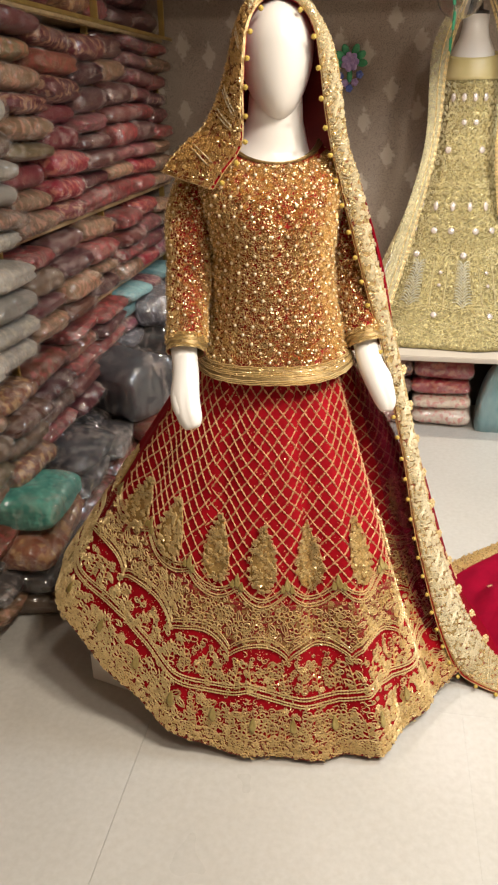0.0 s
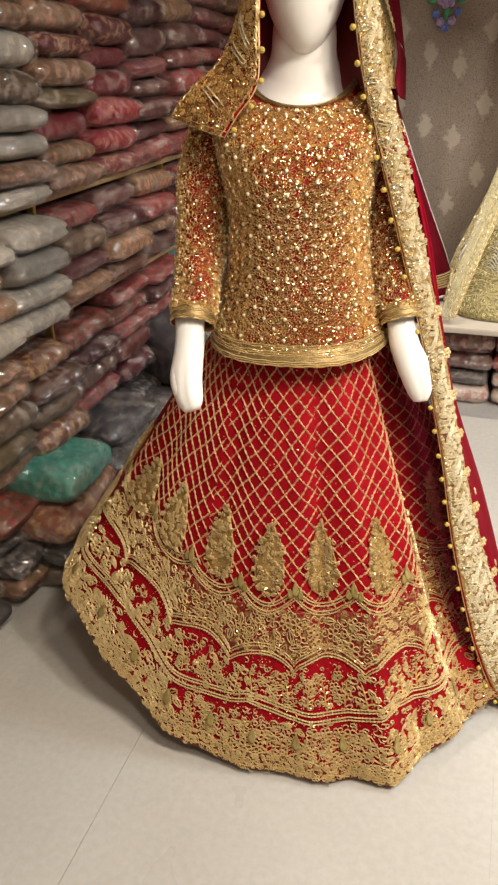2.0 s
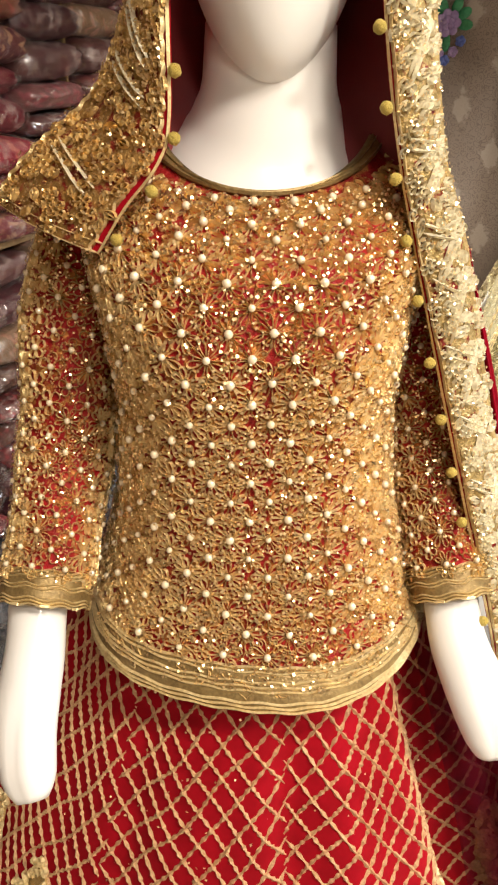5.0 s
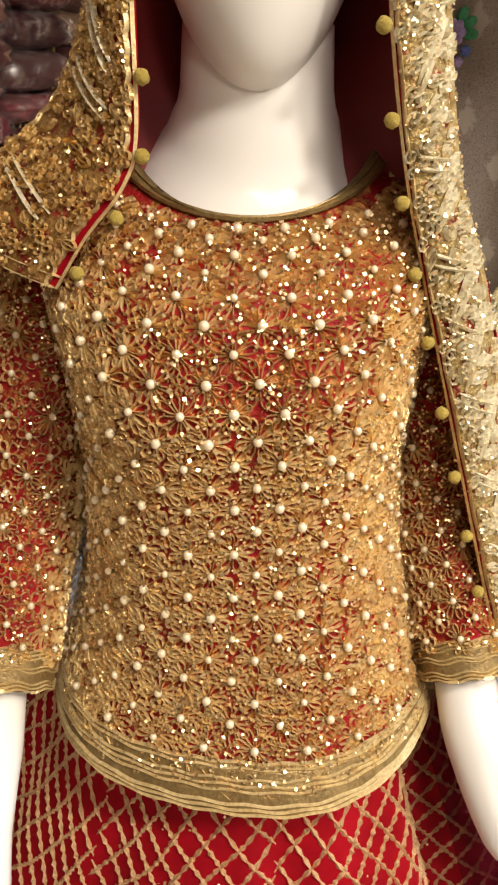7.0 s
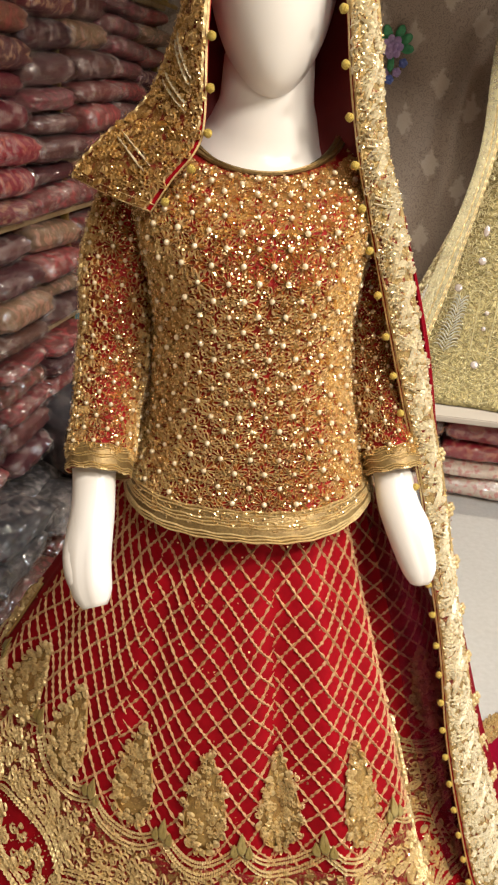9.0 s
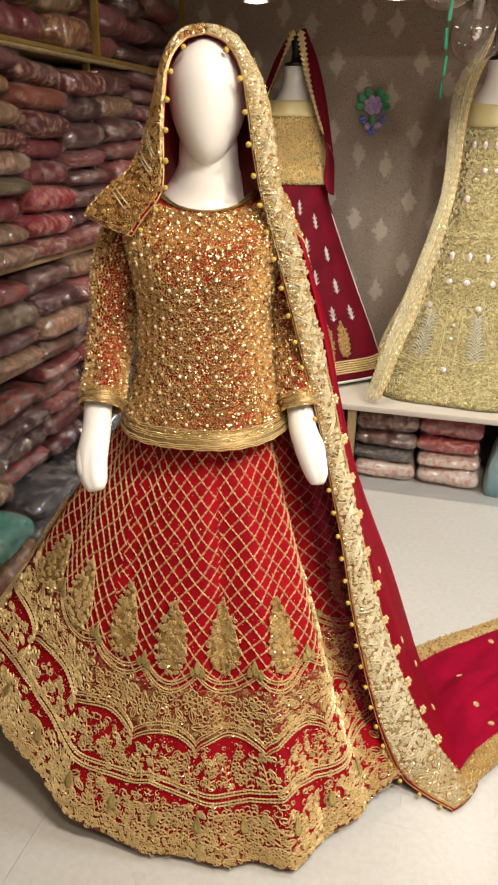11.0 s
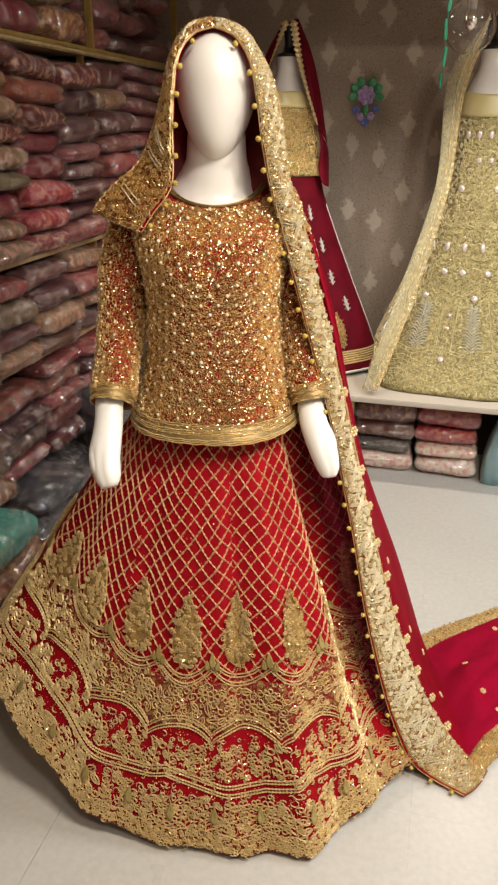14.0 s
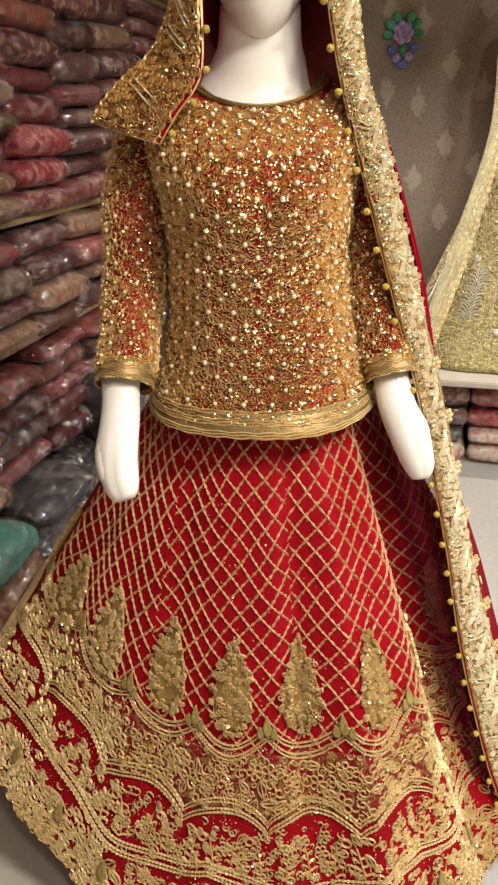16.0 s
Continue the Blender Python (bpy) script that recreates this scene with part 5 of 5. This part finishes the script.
g2 = np.random.default_rng(11)
dress_form(0.485, 2.08, 0.034)
cream = gown_surf(0.485, 2.08, [0.405, 0.5, 0.6, 0.8, 1.0, 1.15, 1.3, 1.45, 1.56, 1.64], [0.43, 0.40, 0.37, 0.29, 0.215, 0.170, 0.140, 0.135, 0.132, 0.120], [0.45, 0.36, 0.30, 0.215, 0.165, 0.14, 0.125, 0.125, 0.115, 0.10], 0.0)
gown = thing("cream_gown", "pale gold embroidered gown displayed on the platform", "gown")
part("gown_cloth", sheet("gown_cloth", cream, np.linspace(-np.pi, np.pi, 97)[:-1], np.linspace(0.405, 1.525, 60), CREAM_WORK, 0.003, True), gown)
PALE_CREAM = mottled("cream_thread", (0.68, 0.60, 0.34), (0.85, 0.78, 0.52), 60, 0.34, 0.4, 0, 0.5, 900)
SATIN = mottled("yellow_satin", (0.60, 0.50, 0.22), (0.66, 0.56, 0.28), 8, 0.35)
part("yoke", sheet("yoke", lambda u, v: cream(u, v - 0.03 * np.maximum(0, np.cos(u)) * np.clip((v - 1.55) / 0.09, 0, 1)), np.linspace(-np.pi, np.pi, 49)[:-1], np.linspace(1.525, 1.64, 9), SATIN, 0.003, True), gown, "plain yellow satin yoke")
SILVER = mottled("silver_thread", (0.66, 0.66, 0.60), (0.80, 0.80, 0.74), 60, 0.34, 0.3, 0, 0.5, 900)
BROOCH = mottled("blush_stone", (0.62, 0.52, 0.46), (0.76, 0.68, 0.62), 200, 0.2, 0.3, 0.6)
rows = []
u = np.linspace(-1.6, 1.6, 181)
for z in (0.415, 0.433, 0.452, 0.470, 0.489):
    rows.append(np.stack([u, z + 0.055 * np.abs(np.arcsin(np.sin(3.5 * u + 0.6))) / 1.57], -1))
for z, amp, k in ((0.55, 0.02, 6), (0.562, 0.02, 6), (0.78, 0.02, 14), (0.80, 0.02, 14), (0.90, 0.015, 14), (1.00, 0.02, 12), (1.08, 0.012, 12), (1.095, 0.012, 12), (1.20, 0.02, 9), (1.28, 0.02, 9), (1.38, 0.015, 9), (1.50, 0.01, 9)):
    rows.append(np.stack([u, z + amp * np.abs(np.sin(k * u))], -1))
part("scallop_cord", cords("scallop_cord", cream, rows, 0.008, 0.004, PALE_CREAM, 0, 1), gown, "wavy pale gold cord rows", "stuff")
for v0, v1, su, size in ((0.42, 0.62, 0.36, 0.024), (0.62, 0.84, 0.28, 0.021), (0.84, 1.08, 0.20, 0.019), (1.08, 1.52, 0.14, 0.017)):
    c = hex_spots(g2, -1.6, 1.6, v0, v1, 1.7 * size / su, 1.35 * size, 0.08)
    part("scroll_thread", cords("scroll_thread", raised(cream, 0.001), motif_lines(g2, c, size, su, 1.0, ("scroll", "leaf")), 0.0034, 0.0034, PALE_CREAM), gown, "scrolled pale gold thread", "stuff")
part("sequin_dust", flakes("sequin_dust", raised(cream, 0.003), scatter(g2, 2600, -1.6, 1.6, 0.41, 1.52), 0.003, PALE_CREAM, 0.5, g2), gown, "tiny sequins", "stuff")
plumes = []
for u0 in (-1.15, -0.52, 0.11, 0.74):
    for i in range(15):
        for sd in (-1, 1):
            t = np.linspace(0, 1, 6)
            plumes.append(np.stack([u0 + sd * 0.115 * t * (1 - 0.02 * i), 0.57 + 0.0125 * i + 0.022 * np.sin(2.2 * t)], -1))
part("plume_thread", cords("plume_thread", raised(cream, 0.003), plumes, 0.005, 0.003, SILVER), gown, "silver feather embroidery", "stuff")
# scrolls curling over the feathers
heads = []
for u0 in (-1.15, -0.52, 0.11, 0.74):
    for sd in (-1, 1):
        t = np.linspace(0, 1, 15)
        r = 0.030 * (1 - 0.75 * t)
        heads.append(np.stack([u0 + sd * (0.16 + r * np.cos(7.5 * t) / 0.27), 0.765 + r * np.sin(7.5 * t)], -1))
        heads.append(np.stack([u0 + sd * (0.235 - 0.03 * t), 0.565 + 0.20 * t], -1))
part("scroll_head", cords("scroll_head", raised(cream, 0.003), heads, 0.006, 0.004, PALE_CREAM), gown, "curled scrolls over the feathers", "stuff")
for z, us, tall in ((0.535, (-1.0, -0.22, 0.42, 1.05), 1), (0.79, (-0.60, 0.11, 0.72), 1), (0.895, (-0.80, -0.42, -0.12, 0.30, 0.62), 1), (1.24, (-0.5, 0.5), 1), (1.355, (-0.12, 0.25), 0.8),
                    (1.0, (-0.85, -0.5, -0.15, 0.2, 0.55, 0.9), 1.9), (1.455, (-0.55, -0.2, 0.15, 0.5), 1.6), (0.66, (-0.84, -0.2, 0.43), 0.6), (0.715, (-0.84, -0.2, 0.43), 0.6)):
    for u0 in us:
        p, n = cream(np.array([u0]), np.array([z]))[0], normals(cream, np.array([u0]), np.array([z]))[0]
        r = 0.0155 * min(tall, 1) if tall <= 1 else 0.0115
        me = mesh_of("brooch", *ball_data((0, 0, 0), r, r * max(tall, 1), 0.005, 10, 6), BROOCH)
        ob = part("brooch", me, gown, "blush stone drop" if tall > 1 else "round blush stone")
        z_ax, up = Vector(n), Vector((0, 0, 1))
        x_ax = up.cross(z_ax).normalized()
        rot = Matrix((x_ax, z_ax.cross(x_ax), z_ax)).transposed().to_4x4()
        ob.matrix_local = Matrix.Translation(p + 0.004 * n) @ rot
cv = thing("cream_veil", "sheer cream net veil draped beside the pale gown", "veil")
for sd, top, mid, low in ((-1, (0.46, 2.03, 1.90), (0.30, 1.90, 1.25), (0.08, 1.585, 0.425)), (1, (0.51, 2.03, 1.90), (0.67, 1.94, 1.25), (0.72, 1.96, 0.95))):
    a = [top, (top[0] + sd * (0.150 if sd < 0 else 0.12), 1.97, 1.68), mid, ((mid[0] + low[0]) / 2, 1.78, 0.82) if sd < 0 else (0.70, 1.95, 1.1), low]
    b = [(0.485 + sd * 0.01, 2.06, 1.92), (0.485 + sd * 0.105, 1.955, 1.62), (0.485 + sd * 0.125, 1.92, 1.25)] + ([(0.27, 1.80, 0.82), (0.15, 1.575, 0.425)] if sd < 0 else [(0.63, 1.92, 1.1), (0.66, 1.93, 0.95)])
    s2 = between(a, b, 0.01) if sd < 0 else between(b, a, 0.01)
    ob = part("net_panel", sheet("net_panel", s2, np.linspace(0, 1, 61), np.linspace(0, 1, 9), CREAM_NET, 0.001), cv)
    lines = [np.stack([np.linspace(0, 1, 121), np.full(121, k)], -1) for k in ((0.55, 0.85, 0.95) if sd < 0 else (0.05, 0.15, 0.45))]
    part("beaded_edge", cords("beaded_edge", s2, lines, 0.010, 0.004, PALE_GOLD, 0, 1), ob, "beaded pale gold edge")

dress_form(-0.380, 2.06, 0.012)
red = gown_surf(-0.380, 2.06, [0.42, 0.6, 0.8, 1.0, 1.2, 1.30, 1.36, 1.45, 1.54, 1.61], [0.50, 0.43, 0.34, 0.255, 0.175, 0.155, 0.135, 0.130, 0.145, 0.120], [0.44, 0.36, 0.28, 0.21, 0.16, 0.14, 0.12, 0.12, 0.122, 0.10], 0.05, 6, 0.015, -0.15)
DEEP_RED = mottled("deep_red_silk", (0.085, 0.0001, 0.006), (0.13, 0.0015, 0.010), 10, 0.75, 0, 0, 0.2, 600)
DEEP_RED.node_tree.nodes["Principled BSDF"].inputs["Specular IOR Level"].default_value = 0.15
rg = thing("red_gown", "deep red skirt with pale gold blouse on the platform", "gown")
part("gown_skirt", sheet("gown_skirt", red, np.linspace(-np.pi, np.pi, 97)[:-1], np.linspace(0.42, 1.30, 40), DEEP_RED, 0.003, True), rg, "deep red silk skirt")
red_top = gown_surf(-0.380, 2.06, [1.27, 1.36, 1.45, 1.54, 1.62], [0.178, 0.146, 0.140, 0.152, 0.122], [0.15, 0.126, 0.126, 0.13, 0.105], 0.05)
tp = part("gown_blouse", sheet("gown_blouse", red_top, np.linspace(-np.pi, np.pi, 65)[:-1], np.linspace(1.275, 1.555, 20), CREAM_WORK, 0.003, True), rg, "pale gold beaded blouse")
part("yoke", sheet("yoke", red_top, np.linspace(-np.pi, np.pi, 49)[:-1], np.linspace(1.555, 1.62, 6), SATIN, 0.003, True), rg, "plain satin yoke")
c = scatter(g2, 1500, -1.6, 1.6, 1.28, 1.55)
part("curl_thread", cords("curl_thread", red_top, curl_lines(g2, c, 0.010, 0.14, 1.0), 0.004, 0.003, PALE_GOLD), tp, kind="stuff")
for u0, v0 in ((0.35, 1.18), (0.7, 1.12), (0.45, 1.02), (0.85, 0.98), (0.55, 0.88), (0.9, 0.84), (0.4, 0.76), (0.75, 0.72), (1.05, 0.72)):
    t = np.linspace(-1, 1, 9)
    sprig = [np.stack([u0 + k * 0.0045 * (1 - t**2) / 0.22, v0 + 0.034 * t], -1) for k in (-1, 0, 1)]
    sprig += [np.stack([u0 + k * 0.012 * (t + 1) / 0.44, v0 + z + 0.006 * (t + 1)], -1) for k in (-1, 1) for z in (-0.03, -0.012, 0.006)]
    part("sprig_thread", cords("sprig_thread", raised(red, 0.002), sprig, 0.0036, 0.003, SILVER), rg, "silver thread sprig")
paisley(red, 0.84, 0.605, 0.36, 1.0, 0.030, 0.070, rg, 5)
paisley(red, 0.62, 0.595, 0.36, 1.0, 0.026, 0.075, rg, 6)
lines = [np.stack([np.linspace(-1.2, 1.4, 91), np.full(91, z)], -1) for z in (0.462, 0.472, 0.482, 0.492, 0.502, 0.512)]
part("hem_border", cords("hem_border", raised(red, 0.002), lines, 0.0085, 0.003, PALE_GOLD), rg, "pale gold hem border")
part("hem_edge", cords("hem_edge", raised(red, 0.001), [np.stack([np.linspace(-1.6, 1.7, 91), np.full(91, 0.423)], -1)], 0.012, 0.004, WHITE_PLASTIC), rg, "white hem edging")
part("side_edging", cords("side_edging", raised(red, 0.001), [np.stack([np.full(61, 1.42), np.linspace(0.43, 1.15, 61)], -1)], 0.004, 0.002, WHITE_PLASTIC), rg, "white edging down the side")
rv = thing("red_shawl", "dark red shawl with gold scalloped edge", "shawl")
for sd in (-1, 1):
    a = [(-0.380 + sd * 0.012, 2.040, 1.902), (-0.380 + sd * 0.055, 1.970, 1.752), (-0.380 + sd * 0.105, 1.935, 1.612), (-0.380 + sd * 0.150, 1.950, 1.492)]
    b = [(-0.380 + sd * 0.03, 2.080, 1.907), (-0.380 + sd * 0.10, 2.040, 1.772), (-0.380 + sd * 0.150, 2.020, 1.612), (-0.380 + sd * 0.190, 2.020, 1.412)]
    s3 = between(b, a, ripple=0.012) if sd < 0 else between(a, b, ripple=0.012)
    ob = part("shawl_side", sheet("shawl_side", s3, np.linspace(0, 1, 41), np.linspace(0, 1, 9), DEEP_RED, 0.003), rv)
    k = 0.94 if sd < 0 else 0.06
    part("scalloped_edge", cords("scalloped_edge", raised(s3, 0.001), [np.stack([np.linspace(0, 1, 41), np.full(41, k)], -1)], 0.040, 0.005, PALE_GOLD, 0, 1), ob, "gold scalloped edge")
s3 = between([(-0.232, 1.980, 1.490), (-0.212, 1.970, 1.410), (-0.217, 1.970, 1.310), (-0.197, 1.960, 1.250)], [(-0.192, 2.020, 1.410), (-0.182, 2.020, 1.370), (-0.177, 2.020, 1.290), (-0.172, 2.010, 1.230)], 0.02)
part("shawl_end", sheet("shawl_end", s3, np.linspace(0, 1, 31), np.linspace(0, 1, 9), DEEP_RED, 0.003), rv)

# ---- on the wall and ceiling ----
def wall_flower():
    ob = thing("wall_flower", "purple cloth flower with green leaves on the wallpaper", "ornament", pose(-0.062, WALL_Y - 0.002, 1.615, 90, 0, 0))
    PETAL = mottled("purple_petal", (0.38, 0.26, 0.54), (0.50, 0.38, 0.64), 60, 0.6)
    LEAF = mottled("green_leaf", (0.04, 0.26, 0.11), (0.08, 0.38, 0.17), 60, 0.5)
    BLUE = mottled("blue_bud", (0.10, 0.15, 0.50), (0.18, 0.25, 0.64), 60, 0.6)

    def petal(r0, r1, w, a, lift, mat, name):
        me_v, me_f = ball_data((0, 0, 0), (r1 - r0) / 2, w, 0.005, 10, 6)
        c, s = math.cos(a), math.sin(a)
        me_v = np.array([((x + (r0 + r1) / 2) * c - y * s, (x + (r0 + r1) / 2) * s + y * c, z + lift + 0.25 * x) for x, y, z in me_v])
        part(name, mesh_of(name, me_v, me_f, mat), ob)

    for a in (150, 115, 65, 30, 185, -5):
        petal(0.03, 0.085, 0.018, math.radians(a), 0.010, LEAF, "leaf")
    petal(0.03, 0.09, 0.014, math.radians(-90), 0.012, LEAF, "leaf")
    for k in range(7):
        petal(0.005, 0.045, 0.017, k * 0.9, 0.018, PETAL, "petal")
    for k in range(5):
        petal(0.0, 0.024, 0.011, k * 1.26 + 0.4, 0.026, PETAL, "petal")
    for x, y, m in ((-0.045, -0.062, BLUE), (0.048, -0.055, BLUE), (-0.022, -0.092, PETAL), (0.026, -0.088, PETAL), (0.0, -0.115, BLUE)):
        bud = join_data(*[ball_data((x + 0.009 * math.cos(k * 1.26), y + 0.009 * math.sin(k * 1.26), 0.012), 0.010, 0.010, 0.007, 8, 6) for k in range(5)])
        part("bud", mesh_of("bud", *bud, m), ob)


wall_flower()

gar = thing("hanging_strip", "green ribbon strip hanging before the wallpaper", "garland")
GREEN = mottled("green_ribbon", (0.008, 0.13, 0.06), (0.012, 0.20, 0.09), 40, 0.4)
for k, (z, h) in enumerate(((1.93, 0.05), (1.855, 0.05), (1.79, 0.048), (1.725, 0.05), (1.66, 0.048), (1.60, 0.035))):
    bm = box_data(-0.0055, 0.0055, -0.002, 0.002, -h / 2, h / 2, 0.0015)
    me = bpy.data.meshes.new("ribbon_piece")
    bm.to_mesh(me)
    bm.free()
    me.materials.append(GREEN)
    ob = part("ribbon_piece", me, gar)
    ob.location, ob.rotation_euler = (0.300 - 0.004 * (k % 2), 0.80, z), (0, radians(4 * (-1) ** k), radians(12 * k))
part("string", mesh_of("string", *tube_data([(0.300, 0.80, 2.699), (0.298, 0.80, 1.9), (0.299, 0.80, 1.575)], [0.0012] * 3, 6), GREEN), gar)


def spot(x, y):
    z = 1.925
    ob = thing("spot_lamp", "white ceiling spotlight, lit", "lamp", pose(x, y, 0), group="ceiling spotlights")
    part("stem", mesh_of("stem", *lathe_data([(0.03, 2.106), (0.03, 2.09), (0.018, 2.08), (0.016, z + 0.08)], 18), WHITE_PLASTIC), ob)
    part("shade", mesh_of("shade", *lathe_data([(0.014, z + 0.10), (0.020, z + 0.07), (0.036, z + 0.04), (0.046, z), (0.042, z), (0.030, z + 0.04), (0.0, z + 0.045)], 28), WHITE_PLASTIC), ob)
    part("lamp_face", mesh_of("lamp_face", *lathe_data([(0.041, z + 0.004), (0.02, z - 0.002), (0.0, z - 0.004)], 24), GLOW), ob, "glowing warm white face")
    data = bpy.data.lights.new("spot_light", "SPOT")
    data.energy, data.spot_size, data.spot_blend, data.color, data.shadow_soft_size = 26, radians(120), 0.6, WARM, 0.04
    li = new("spot_light", data)
    li.matrix_world = look((x, y, z - 0.012), (x, y - 0.02, z - 1))


spot(-0.42, 1.5)
spot(0.09, 1.5)
# this third spotlight is unseen, added for more light at the right
spot(0.75, 1.5)


def glass_globe(x, y, z, r):
    ob = thing("glass_globe", "clear glass globe pendant lamp, unlit", "lamp", pose(x, y, z), group="glass pendants")
    prof = [(0.0, -r)] + [(r * math.sin(a), -r * math.cos(a)) for a in np.linspace(0.15, 2.75, 22)] + [(0.30 * r, 1.05 * r), (0.28 * r, 1.35 * r)]
    inner = [(max(0, q - 0.003), w) for q, w in prof]
    v, f = lathe_data(prof + inner[::-1], 32)
    part("globe", mesh_of("globe", v, f, GLASS), ob)
    part("lamp_holder", mesh_of("lamp_holder", *lathe_data([(0.0, 0.55 * r), (0.16 * r, 0.6 * r), (0.2 * r, 1.3 * r), (0.33 * r, 1.32 * r), (0.33 * r, 1.6 * r), (0.1 * r, 1.7 * r)], 20), WHITE_PLASTIC), ob)
    part("bulb", mesh_of("bulb", *lathe_data([(0.0, -0.15 * r), (0.22 * r, -0.05 * r), (0.30 * r, 0.15 * r), (0.24 * r, 0.38 * r), (0.14 * r, 0.58 * r)], 20), CHROME), ob, "silvered bulb")
    part("cable", mesh_of("cable", *tube_data([(0, 0, 1.65 * r), (0, 0, 2.106 - z)], [0.004, 0.004], 8), WHITE_PLASTIC), ob)


glass_globe(0.366, 1.5, 1.805, 0.088)
glass_globe(0.262, 1.3, 1.965, 0.108)

# box that the mannequin stands on
thing("stand_box", "plain white box under the skirt", "box", pose(-0.588, -0.226, 0, 0, 0, -15), box_mesh("stand_box", 0.0, 0.42, 0.0, 0.34, 0.0, 0.088, WHITE_PLASTIC, 0.003))


# ---- floor tiles ----
TILE_W = 0.80
tile_me = box_mesh("floor_tile", -TILE_W / 2 + 0.0001, TILE_W / 2 - 0.0001, -TILE_W / 2 + 0.0001, TILE_W / 2 - 0.0001, -0.008, 0.0, TILE, 0)
for i in range(6):
    for j in range(8):
        ob = part("floor_tile", tile_me, sub)
        ob.location = (-1.585 + TILE_W * i + (0.0009 if i > 1 else 0), -3.0 + TILE_W * j, 0)
